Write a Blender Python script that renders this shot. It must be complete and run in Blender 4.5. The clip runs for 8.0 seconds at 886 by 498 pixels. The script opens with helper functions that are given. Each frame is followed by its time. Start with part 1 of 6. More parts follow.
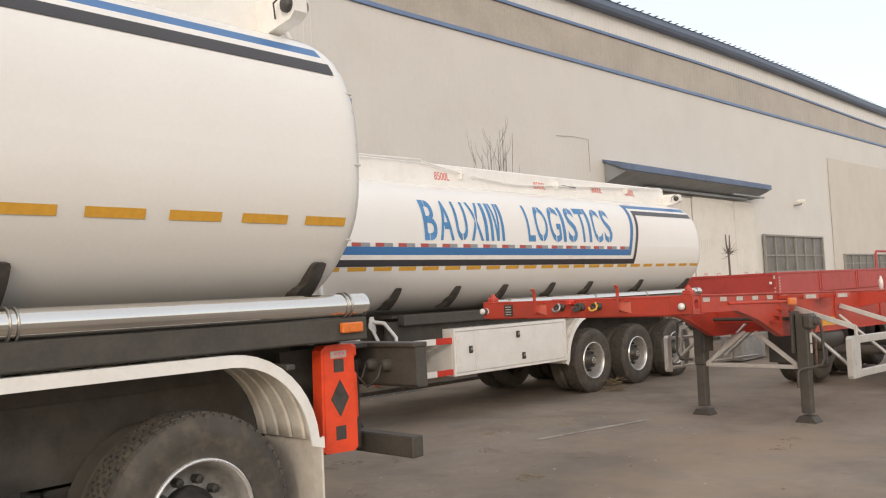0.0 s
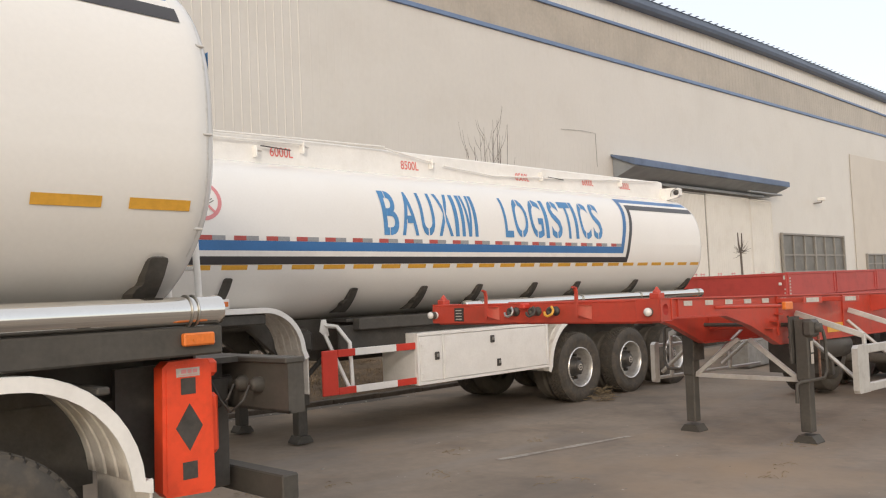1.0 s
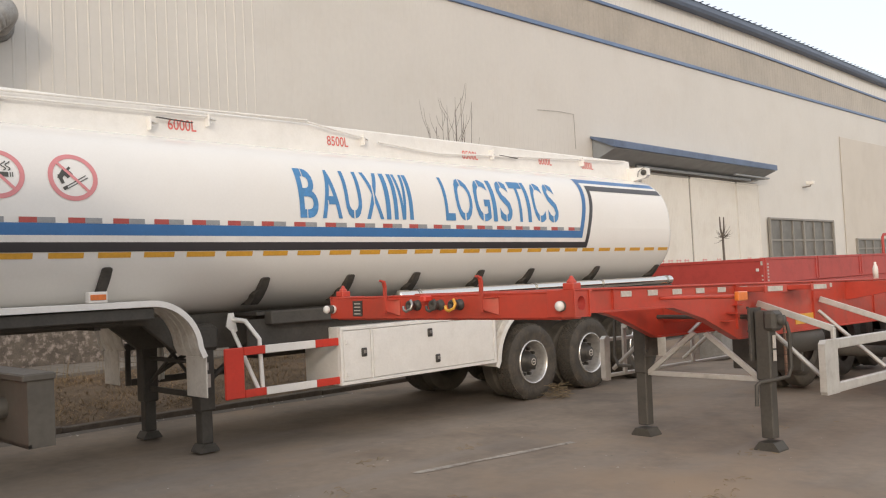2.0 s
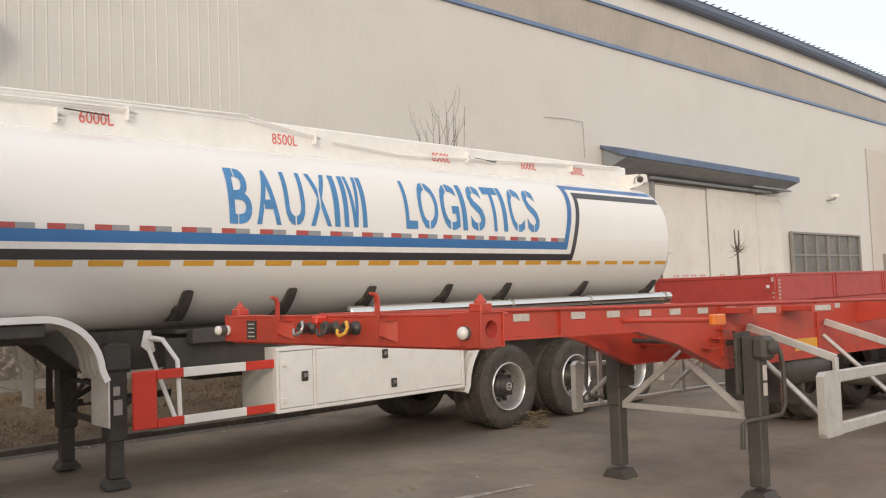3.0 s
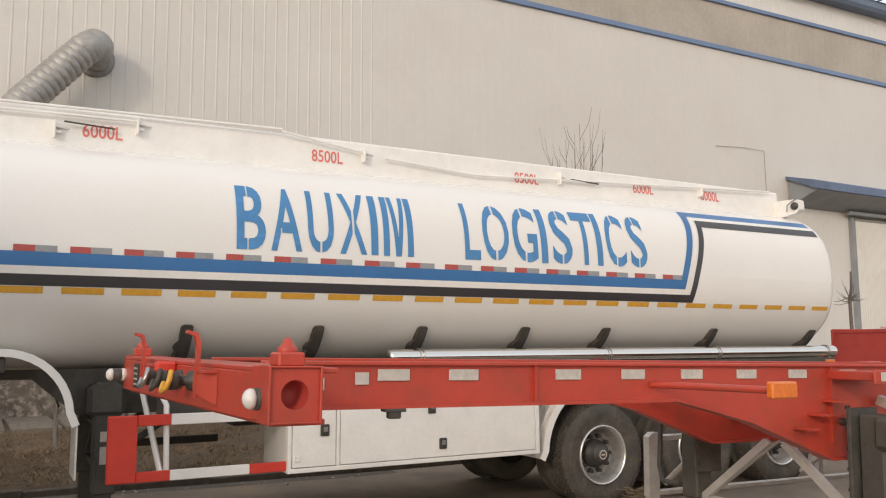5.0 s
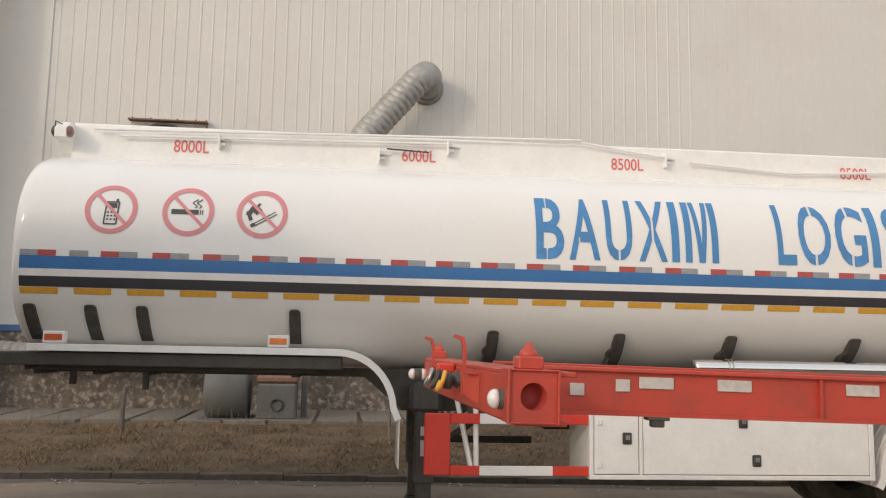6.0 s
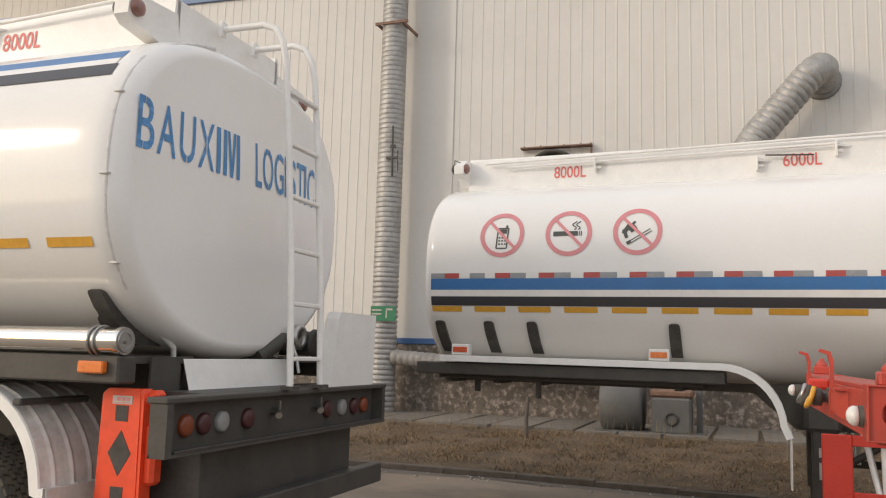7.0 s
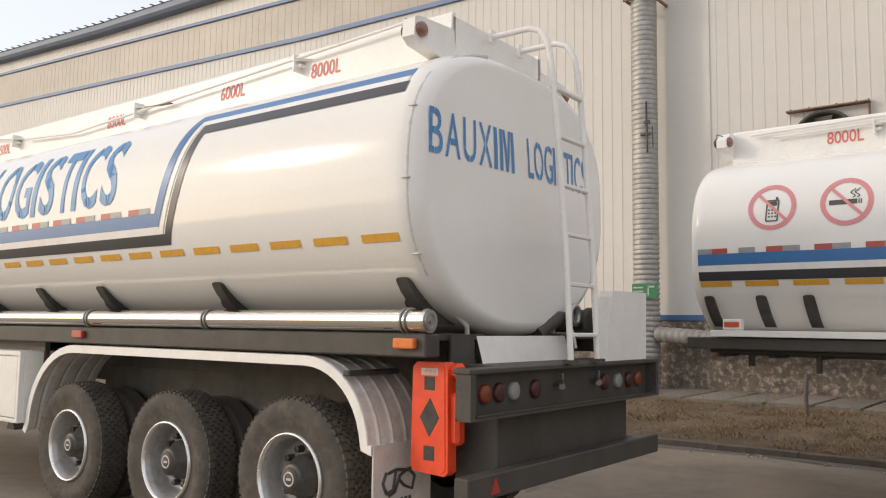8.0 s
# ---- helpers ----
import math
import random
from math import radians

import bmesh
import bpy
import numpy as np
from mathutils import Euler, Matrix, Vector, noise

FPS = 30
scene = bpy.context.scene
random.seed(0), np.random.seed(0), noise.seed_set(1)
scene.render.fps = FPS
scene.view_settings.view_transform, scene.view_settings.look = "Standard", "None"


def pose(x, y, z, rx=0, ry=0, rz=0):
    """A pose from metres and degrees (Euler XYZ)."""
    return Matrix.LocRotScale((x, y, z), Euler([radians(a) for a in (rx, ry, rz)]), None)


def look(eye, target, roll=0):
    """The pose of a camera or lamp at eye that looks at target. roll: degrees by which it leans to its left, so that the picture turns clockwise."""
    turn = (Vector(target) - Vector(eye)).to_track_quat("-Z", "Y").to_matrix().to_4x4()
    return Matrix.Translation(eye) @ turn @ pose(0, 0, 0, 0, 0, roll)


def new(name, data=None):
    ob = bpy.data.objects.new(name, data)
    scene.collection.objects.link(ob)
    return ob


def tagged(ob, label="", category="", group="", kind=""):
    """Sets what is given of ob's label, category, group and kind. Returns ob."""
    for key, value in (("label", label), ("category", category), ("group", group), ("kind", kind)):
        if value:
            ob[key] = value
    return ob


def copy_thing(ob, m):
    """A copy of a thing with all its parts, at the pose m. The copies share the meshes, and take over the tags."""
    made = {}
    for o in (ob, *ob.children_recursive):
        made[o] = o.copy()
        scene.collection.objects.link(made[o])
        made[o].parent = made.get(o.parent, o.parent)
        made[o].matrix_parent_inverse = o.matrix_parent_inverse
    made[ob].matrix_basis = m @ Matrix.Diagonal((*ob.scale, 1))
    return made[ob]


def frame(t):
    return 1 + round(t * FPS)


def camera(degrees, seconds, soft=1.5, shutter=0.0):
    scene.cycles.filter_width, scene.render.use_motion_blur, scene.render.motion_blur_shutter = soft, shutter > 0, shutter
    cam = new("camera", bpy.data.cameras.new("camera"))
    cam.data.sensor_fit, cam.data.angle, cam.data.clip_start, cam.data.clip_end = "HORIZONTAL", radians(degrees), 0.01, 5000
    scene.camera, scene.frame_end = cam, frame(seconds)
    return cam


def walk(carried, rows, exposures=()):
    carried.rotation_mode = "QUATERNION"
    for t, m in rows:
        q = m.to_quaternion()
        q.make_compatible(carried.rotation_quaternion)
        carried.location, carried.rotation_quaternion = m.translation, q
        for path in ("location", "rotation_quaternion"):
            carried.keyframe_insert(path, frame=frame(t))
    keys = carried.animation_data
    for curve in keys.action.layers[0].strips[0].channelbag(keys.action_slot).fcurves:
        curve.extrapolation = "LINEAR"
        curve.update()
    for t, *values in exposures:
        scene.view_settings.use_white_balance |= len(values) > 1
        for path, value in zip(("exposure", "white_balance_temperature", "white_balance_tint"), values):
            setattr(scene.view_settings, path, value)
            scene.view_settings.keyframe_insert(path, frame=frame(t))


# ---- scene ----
cam = camera(56.8, 8.0, soft=1.15)
PATH = [
    (0, (0.104, 0.526, 1.759), (-1.269, 1.976, 1.867), -2.8),
    (0.5, (0.003, 1.131, 1.747), (-1.372, 2.579, 1.854), -2.0),
    (1, (-0.104, 1.788, 1.75), (-1.513, 3.203, 1.857), -2.5),
    (1.5, (-0.238, 2.437, 1.74), (-1.645, 3.856, 1.817), -2.6),
    (1.7, (-0.256, 2.693, 1.742), (-1.659, 4.116, 1.815), -2.8),
    (2.8, (-0.512, 4.129, 1.72), (-1.926, 5.54, 1.822), -2.6),
    (3, (-0.547, 4.373, 1.737), (-1.989, 5.754, 1.845), -2.2),
    (3.5, (-0.665, 5.023, 1.719), (-2.123, 6.387, 1.829), -2.2),
    (4, (-0.73, 5.591, 1.713), (-2.27, 6.859, 1.846), -1.4),
    (4.2, (-0.768, 5.773, 1.707), (-2.335, 7.007, 1.846), -1.3),
    (5.3, (-0.886, 6.56, 1.718), (-2.685, 7.4, 1.958), 0.3),
    (5.5, (-0.843, 6.614, 1.72), (-2.698, 7.323, 1.958), 0.7),
    (6, (-0.668, 6.663, 1.706), (-2.64, 6.898, 1.944), 1.0),
    (6.5, (-0.533, 6.729, 1.717), (-2.508, 6.525, 1.954), 0.6),
    (7, (-0.443, 6.861, 1.704), (-2.3, 6.161, 1.954), 1.6),
    (7.5, (-0.285, 6.902, 1.697), (-2.006, 5.913, 1.937), 1.9),
    (8, (-0.044, 6.94, 1.685), (-1.607, 5.707, 1.873), 0.7),
]
walk(cam, [(t, look(eye, target, roll)) for t, eye, target, roll in PATH], [(0, 0.06), (4, 0.06), (5.5, 0.01), (8, 0.05)])

# ---- world, sun, exposure ----
world = bpy.data.worlds.new("sky")
scene.world = world
world.use_nodes = True
wt = world.node_tree
sky = wt.nodes.new("ShaderNodeTexSky")
sky.sky_type = "NISHITA"
sky.sun_disc = False
sky.sun_elevation = radians(19)
sky.sun_rotation = radians(142)
sky.air_density, sky.dust_density, sky.ozone_density = 1.0, 1.6, 1.0
veil = wt.nodes.new("ShaderNodeMix")
veil.data_type = "RGBA"
veil.inputs[0].default_value = 0.6
veil.inputs[7].default_value = (6.05, 5.8, 5.6, 1)
wt.links.new(sky.outputs[0], veil.inputs[6])
wt.links.new(veil.outputs[2], wt.nodes["Background"].inputs[0])
wt.nodes["Background"].inputs[1].default_value = 0.197
sun = new("sun", bpy.data.lights.new("sun", "SUN"))
sun.data.energy, sun.data.angle, sun.data.color = 0.7, radians(5), (1.0, 0.87, 0.72)
sun.matrix_world = look((7.4, -8.6, 3.9), (0, 0, 0))


# ---- materials ----
def rgb(h):
    return tuple(((int(h[i:i + 2], 16) / 255 + 0.055) / 1.055) ** 2.4 if int(h[i:i + 2], 16) > 10 else int(h[i:i + 2], 16) / 255 / 12.92 for i in (0, 2, 4))


def mat(name, base, rough=0.5, metal=0.0, vary=0.12, scale=3.0, fine=40.0, bump=0.0, coat=0.0, dirt=None, dirt_amount=0.0, island=0.0):
    """A painted or natural surface: base colour with two scales of variation, roughness variation, fine relief and stains."""
    m = bpy.data.materials.new(name)
    m.use_nodes = True
    nt = m.node_tree
    n, link = nt.nodes, nt.links.new
    b = n["Principled BSDF"]
    co = n.new("ShaderNodeTexCoord")
    big, small = n.new("ShaderNodeTexNoise"), n.new("ShaderNodeTexNoise")
    big.inputs["Scale"].default_value, big.inputs["Detail"].default_value = scale, 5
    small.inputs["Scale"].default_value, small.inputs["Detail"].default_value = fine, 4
    link(co.outputs["Object"], big.inputs["Vector"])
    link(co.outputs["Object"], small.inputs["Vector"])
    mul = n.new("ShaderNodeMath")
    mul.operation = "ADD"
    link(big.outputs["Fac"], mul.inputs[0])
    half = n.new("ShaderNodeMath")
    half.operation = "MULTIPLY"
    half.inputs[1].default_value = 0.6
    link(small.outputs["Fac"], half.inputs[0])
    link(half.outputs[0], mul.inputs[1])
    rng = n.new("ShaderNodeMapRange")
    rng.inputs[1].default_value, rng.inputs[2].default_value = 0.5, 1.1
    rng.inputs[3].default_value, rng.inputs[4].default_value = 1 - vary, 1 + vary
    link(mul.outputs[0], rng.inputs[0])
    hue = n.new("ShaderNodeHueSaturation")
    hue.inputs["Color"].default_value = (*base, 1)
    link(rng.outputs[0], hue.inputs["Value"])
    out = hue.outputs[0]
    if island:
        info = n.new("ShaderNodeObjectInfo")
        r2 = n.new("ShaderNodeMapRange")
        r2.inputs[3].default_value, r2.inputs[4].default_value = 1 - island, 1 + island
        link(info.outputs["Random"], r2.inputs[0])
        h2 = n.new("ShaderNodeHueSaturation")
        link(out, h2.inputs["Color"])
        link(r2.outputs[0], h2.inputs["Value"])
        out = h2.outputs[0]
    if dirt:
        st = n.new("ShaderNodeTexNoise")
        st.inputs["Scale"].default_value, st.inputs["Detail"].default_value, st.inputs["Roughness"].default_value = scale * 1.7, 8, 0.65
        mp = n.new("ShaderNodeMapping")
        mp.inputs["Location"].default_value = (3.1, 7.7, 1.9)
        link(co.outputs["Object"], mp.inputs["Vector"])
        link(mp.outputs[0], st.inputs["Vector"])
        r3 = n.new("ShaderNodeMapRange")
        r3.inputs[1].default_value, r3.inputs[2].default_value = 0.48, 0.72
        r3.inputs[3].default_value, r3.inputs[4].default_value = 0, dirt_amount
        link(st.outputs["Fac"], r3.inputs[0])
        mx = n.new("ShaderNodeMix")
        mx.data_type = "RGBA"
        mx.inputs[7].default_value = (*dirt, 1)
        link(r3.outputs[0], mx.inputs[0])
        link(out, mx.inputs[6])
        out = mx.outputs[2]
    link(out, b.inputs["Base Color"])
    b.inputs["Metallic"].default_value = metal
    rr = n.new("ShaderNodeMapRange")
    rr.inputs[3].default_value, rr.inputs[4].default_value = max(0.03, rough * 0.75), min(1, rough * 1.25)
    link(small.outputs["Fac"], rr.inputs[0])
    link(rr.outputs[0], b.inputs["Roughness"])
    if coat:
        b.inputs["Coat Weight"].default_value = coat
        b.inputs["Coat Roughness"].default_value = 0.08
    if bump:
        bp = n.new("ShaderNodeBump")
        bp.inputs["Strength"].default_value, bp.inputs["Distance"].default_value = min(1.0, bump), 0.02
        link(mul.outputs[0], bp.inputs["Height"])
        link(bp.outputs[0], b.inputs["Normal"])
    return m


M = {
    "tank": mat("tank_white_paint", (0.84, 0.82, 0.789), 0.12, vary=0.03, scale=0.8, dirt=(0.701, 0.644, 0.565), dirt_amount=0.10),
    "white": mat("white_paint", (0.84, 0.818, 0.78), 0.35, vary=0.06, scale=4, dirt=(0.565, 0.508, 0.429), dirt_amount=0.15),
    "fender": mat("white_plastic", (0.82, 0.78, 0.72), 0.4, vary=0.1, scale=5, dirt=(0.44, 0.35, 0.265), dirt_amount=0.48),
    "flap": mat("white_rubber", (0.701, 0.655, 0.599), 0.6, vary=0.1, scale=5, dirt=(0.395, 0.339, 0.282), dirt_amount=0.4),
    "blue": mat("blue_stripe_paint", rgb("3b71a9"), 0.32, vary=0.08, scale=3),
    "letter": mat("blue_letter_paint", rgb("4b86ba"), 0.4, vary=0.10, scale=4),
    "dark": mat("dark_stripe_paint", rgb("3f3e41"), 0.32, vary=0.1, scale=3),
    "yellow": mat("amber_reflective_tape", rgb("dba540"), 0.35, vary=0.08, scale=20),
    "tape_red": mat("red_reflective_tape", rgb("b24f4a"), 0.35, vary=0.1, scale=20),
    "tape_grey": mat("silver_reflective_tape", rgb("97989b"), 0.35, vary=0.1, scale=20),
    "sign_red": mat("faded_red_decal", rgb("d98d90"), 0.45, vary=0.06, scale=12),
    "sign_black": mat("grey_black_decal", rgb("4c4c47"), 0.5, vary=0.1, scale=12),
    "cap_red": mat("red_stencil_paint", rgb("db736c"), 0.5, vary=0.12, scale=14),
    "black": mat("black_chassis_paint", (0.079, 0.073, 0.065), 0.5, vary=0.2, scale=5, dirt=(0.113, 0.0994, 0.0825), dirt_amount=0.35),
    # dusty black for shaded underparts, its colour lightened in place of fill light
    "under_lifted": mat("dusty_undercarriage_lifted_shade", (0.095, 0.086, 0.074), 0.85, vary=0.3, scale=6, bump=0.2, dirt=(0.124, 0.107, 0.0881), dirt_amount=0.35),
    "bracket": mat("black_bracket_paint", (0.0735, 0.0678, 0.0621), 0.6, vary=0.3, scale=9, dirt=(0.147, 0.124, 0.102), dirt_amount=0.4),
    "tyre": mat("tyre_rubber", (0.0847, 0.0768, 0.0678), 0.8, vary=0.25, scale=6, bump=0.2, dirt=(0.181, 0.145, 0.107), dirt_amount=0.55),
    "rim": mat("silver_wheel_paint", (0.407, 0.395, 0.379), 0.42, 0.5, vary=0.15, scale=8, dirt=(0.181, 0.153, 0.124), dirt_amount=0.55),
    "rim_edge": mat("bright_rim_edge", (0.8, 0.79, 0.77), 0.25, 0.7, vary=0.06, scale=10),
    "hub": mat("grey_hub_iron", (0.0678, 0.0655, 0.0621), 0.5, 0.4, vary=0.2, scale=14, dirt=(0.181, 0.136, 0.102), dirt_amount=0.4),
    "chrome": mat("stainless_steel", (0.78, 0.77, 0.74), 0.1, 1.0, vary=0.03, scale=2),
    "steel": mat("plain_steel", (0.45, 0.44, 0.42), 0.35, 0.9, vary=0.1, scale=9),
    "tail_orange": mat("dusty_orange_lens", rgb("823f22"), 0.4, vary=0.15, scale=30, coat=0.3),
    "tail_red": mat("dusty_red_lens", rgb("4a2322"), 0.5, vary=0.15, scale=30, coat=0.3),
    "hose": mat("grey_white_hose", (0.655, 0.638, 0.61), 0.5, vary=0.1, scale=20, dirt=(0.452, 0.418, 0.373), dirt_amount=0.4),
    "orange_lens": mat("orange_lens", rgb("e0762a"), 0.3, vary=0.1, scale=40, coat=0.5),
    "red_lens": mat("red_lens", rgb("b03a30"), 0.35, vary=0.1, scale=40, coat=0.5),
    "marker_lens": mat("orange_red_lens", rgb("cf5a34"), 0.35, vary=0.1, scale=40, coat=0.4),
    "frost_lens": mat("frosted_lens", (0.3, 0.3, 0.29), 0.35, vary=0.1, scale=30, coat=0.3),
    "clear_lens": mat("clear_lens", (0.75, 0.73, 0.70), 0.2, vary=0.05, scale=30, coat=0.5),
    "brown_lens": mat("brown_lens", rgb("8a6257"), 0.3, vary=0.15, scale=30, coat=0.4),
    "barrier": mat("orange_plastic", rgb("f3512b"), 0.45, vary=0.06, scale=7, dirt=rgb("b03a1c"), dirt_amount=0.25),
    "red": mat("red_chassis_paint", rgb("ba4332"), 0.48, vary=0.12, scale=3, fine=25, coat=0.2, dirt=rgb("8a4636"), dirt_amount=0.5),
    "red_wall": mat("red_side_panel_paint", rgb("b2443e"), 0.5, vary=0.1, scale=2, dirt=rgb("7c2a26"), dirt_amount=0.4),
    "guard_red": mat("guard_red_paint", rgb("d03e2f"), 0.4, vary=0.08, scale=5),
    "alu": mat("grey_aluminium", (0.621, 0.599, 0.565), 0.45, 0.5, vary=0.1, scale=6, dirt=(0.339, 0.294, 0.249), dirt_amount=0.3),
    "panel": mat("beige_wall_panel", (0.621, 0.571, 0.508), 0.55, vary=0.05, scale=0.5, dirt=(0.508, 0.452, 0.395), dirt_amount=0.3),
    "plate": mat("faded_label_plate", (0.542, 0.497, 0.452), 0.5, vary=0.18, scale=18),
    "wall": mat("cream_wall_sheet", (0.678, 0.65, 0.61), 0.5, vary=0.04, scale=0.35, fine=6, dirt=(0.542, 0.497, 0.441), dirt_amount=0.25),
    "wall_up": mat("upper_wall_sheet", (0.723, 0.701, 0.667), 0.5, vary=0.05, scale=0.4, fine=6, dirt=(0.565, 0.531, 0.486), dirt_amount=0.2),
    "band": mat("tan_skylight_sheet", (0.452, 0.401, 0.339), 0.45, vary=0.14, scale=0.5, fine=8, dirt=(0.271, 0.237, 0.192), dirt_amount=0.3),
    "trim_blue": mat("blue_trim_sheet", rgb("7187ab"), 0.5, vary=0.1, scale=1.0),
    "eave": mat("slate_eave_sheet", rgb("657287"), 0.5, vary=0.12, scale=1.0),
    "canopy": mat("blue_canopy_sheet", rgb("687894"), 0.6, vary=0.18, scale=1.2, dirt=rgb("4a5568"), dirt_amount=0.5),
    "soffit": mat("dark_canopy_frame", rgb("8a8e92"), 0.6, vary=0.15, scale=2),
    "door": mat("white_door_sheet", (0.723, 0.689, 0.638), 0.5, vary=0.05, scale=0.6, dirt=(0.475, 0.407, 0.339), dirt_amount=0.25),
    "plinth": mat("speckled_plinth", (0.136, 0.113, 0.0904), 0.9, vary=0.4, scale=4.0, fine=45, bump=0.6, dirt=(0.249, 0.203, 0.169), dirt_amount=0.5),
    "glass": mat("dusty_glass", (0.124, 0.115, 0.104), 0.35, vary=0.3, scale=1.2, dirt=(0.226, 0.209, 0.186), dirt_amount=0.5),
    "frame": mat("grey_window_frame", (0.271, 0.254, 0.232), 0.55, vary=0.12, scale=3),
    "duct": mat("galvanised_duct", (0.407, 0.395, 0.379), 0.5, 0.35, vary=0.2, scale=5, dirt=(0.192, 0.164, 0.136), dirt_amount=0.4),
    "grey_paint": mat("grey_machine_paint", (0.136, 0.136, 0.13), 0.6, vary=0.15, scale=5, dirt=(0.158, 0.136, 0.113), dirt_amount=0.4),
    "rust": mat("rusty_iron", (0.226, 0.136, 0.096), 0.8, vary=0.3, scale=9, bump=0.3),
    "trim_base": mat("blue_base_flashing", rgb("476997"), 0.5, vary=0.12, scale=1.5),
    "duct_dull": mat("dull_zinc", (0.305, 0.294, 0.277), 0.65, 0.2, vary=0.2, scale=6, dirt=(0.226, 0.192, 0.158), dirt_amount=0.5),
    "green": mat("green_sign", rgb("2f7a55"), 0.5, vary=0.06, scale=8),
    "ground": mat("dusty_concrete_yard", (0.286, 0.233, 0.182), 0.9, vary=0.26, scale=0.5, fine=11, bump=0.25, dirt=(0.136, 0.113, 0.0972), dirt_amount=0.75),
    "line": mat("worn_white_line", (0.429, 0.39, 0.339), 0.85, vary=0.35, scale=7, dirt=(0.26, 0.22, 0.181), dirt_amount=1.0),
    "dirt_shade": mat("dirt_and_shade_strip", (0.153, 0.132, 0.111), 0.9, vary=0.25, scale=1.2, fine=16, bump=0.25, dirt=(0.226, 0.192, 0.158), dirt_amount=0.4),
    "kerb": mat("grey_kerb_stone", (0.136, 0.113, 0.0927), 0.9, vary=0.32, scale=5, bump=0.3, island=0.06),
    "slab": mat("paving_slab", (0.215, 0.19, 0.16), 0.85, vary=0.25, scale=4, bump=0.25, island=0.14, dirt=(0.226, 0.192, 0.158), dirt_amount=0.4),
    "soil": mat("dry_soil", (0.155, 0.11, 0.07), 0.95, vary=0.4, scale=2.5, fine=30, bump=0.6, dirt=(0.113, 0.0847, 0.0565), dirt_amount=0.5),
    "grass": mat("dry_grass", (0.235, 0.158, 0.082), 0.9, vary=0.5, scale=1.6, fine=9),
    "pale_straw": mat("pale_dead_straw", (0.36, 0.265, 0.155), 0.85, vary=0.35, scale=3, fine=12),
    "straw": mat("yellow_straw", (0.305, 0.232, 0.136), 0.9, vary=0.35, scale=9),
    "bark": mat("grey_brown_bark", (0.147, 0.124, 0.107), 0.9, vary=0.25, scale=15),
    "grit": mat("dull_grit", (0.339, 0.305, 0.266), 0.9, vary=0.35, scale=2, fine=5),
    "litter": mat("pale_litter", (0.508, 0.475, 0.429), 0.8, vary=0.2, scale=20),
    "bottle": mat("white_bottle_plastic", (0.791, 0.746, 0.701), 0.3, vary=0.05, scale=20),
}


M["tank"].node_tree.nodes["Principled BSDF"].inputs["Specular IOR Level"].default_value = 0.34


def add_streaks(m, scale, colour, amount):
    """Faint long marks drawn out along y over a surface."""
    nt = m.node_tree
    b = nt.nodes["Principled BSDF"]
    old = b.inputs["Base Color"].links[0].from_socket
    co, mp, no, rg, mx = (nt.nodes.new("ShaderNode" + k) for k in ("TexCoord", "Mapping", "TexNoise", "MapRange", "Mix"))
    mp.inputs["Scale"].default_value = scale
    mp.inputs["Rotation"].default_value = (0, 0, 0.12)
    no.inputs["Scale"].default_value, no.inputs["Detail"].default_value, no.inputs["Roughness"].default_value = 1.0, 6, 0.6
    rg.inputs[1].default_value, rg.inputs[2].default_value, rg.inputs[3].default_value, rg.inputs[4].default_value = 0.5, 0.68, 0, amount
    mx.data_type = "RGBA"
    mx.inputs[7].default_value = (*colour, 1)
    nt.links.new(co.outputs["Object"], mp.inputs["Vector"])
    nt.links.new(mp.outputs[0], no.inputs["Vector"])
    nt.links.new(no.outputs["Fac"], rg.inputs[0])
    nt.links.new(rg.outputs[0], mx.inputs[0])
    nt.links.new(old, mx.inputs[6])
    nt.links.new(mx.outputs[2], b.inputs["Base Color"])


add_streaks(M["ground"], (1.6, 0.12, 1), (0.28, 0.25, 0.22), 0.45)
add_streaks(M["ground"], (0.5, 0.3, 1), (0.15, 0.125, 0.1), 0.62)
add_streaks(M["ground"], (0.33, 0.42, 1), (0.36, 0.265, 0.18), 0.75)
add_streaks(M["wall"], (1, 2.2, 0.12), (0.67, 0.645, 0.61), 0.35)
add_streaks(M["plinth"], (9, 9, 9), (0.5, 0.42, 0.37), 0.75)

def vary_pieces(m, spread):
    """Each loose piece of a joined mesh gets its own lightness."""
    nt = m.node_tree
    b = nt.nodes["Principled BSDF"]
    old = b.inputs["Base Color"].links[0].from_socket
    geo, rg, hs = (nt.nodes.new("ShaderNode" + k) for k in ("NewGeometry", "MapRange", "HueSaturation"))
    rg.inputs[3].default_value, rg.inputs[4].default_value = 1 - spread, 1 + spread
    nt.links.new(geo.outputs["Random Per Island"], rg.inputs[0])
    nt.links.new(rg.outputs[0], hs.inputs["Value"])
    nt.links.new(old, hs.inputs["Color"])
    nt.links.new(hs.outputs[0], b.inputs["Base Color"])


for k in ("black", "bracket", "tyre"):
    M[k].node_tree.nodes["Principled BSDF"].inputs["Specular IOR Level"].default_value = 0.25
vary_pieces(M["grass"], 0.75)
vary_pieces(M["grit"], 0.5)

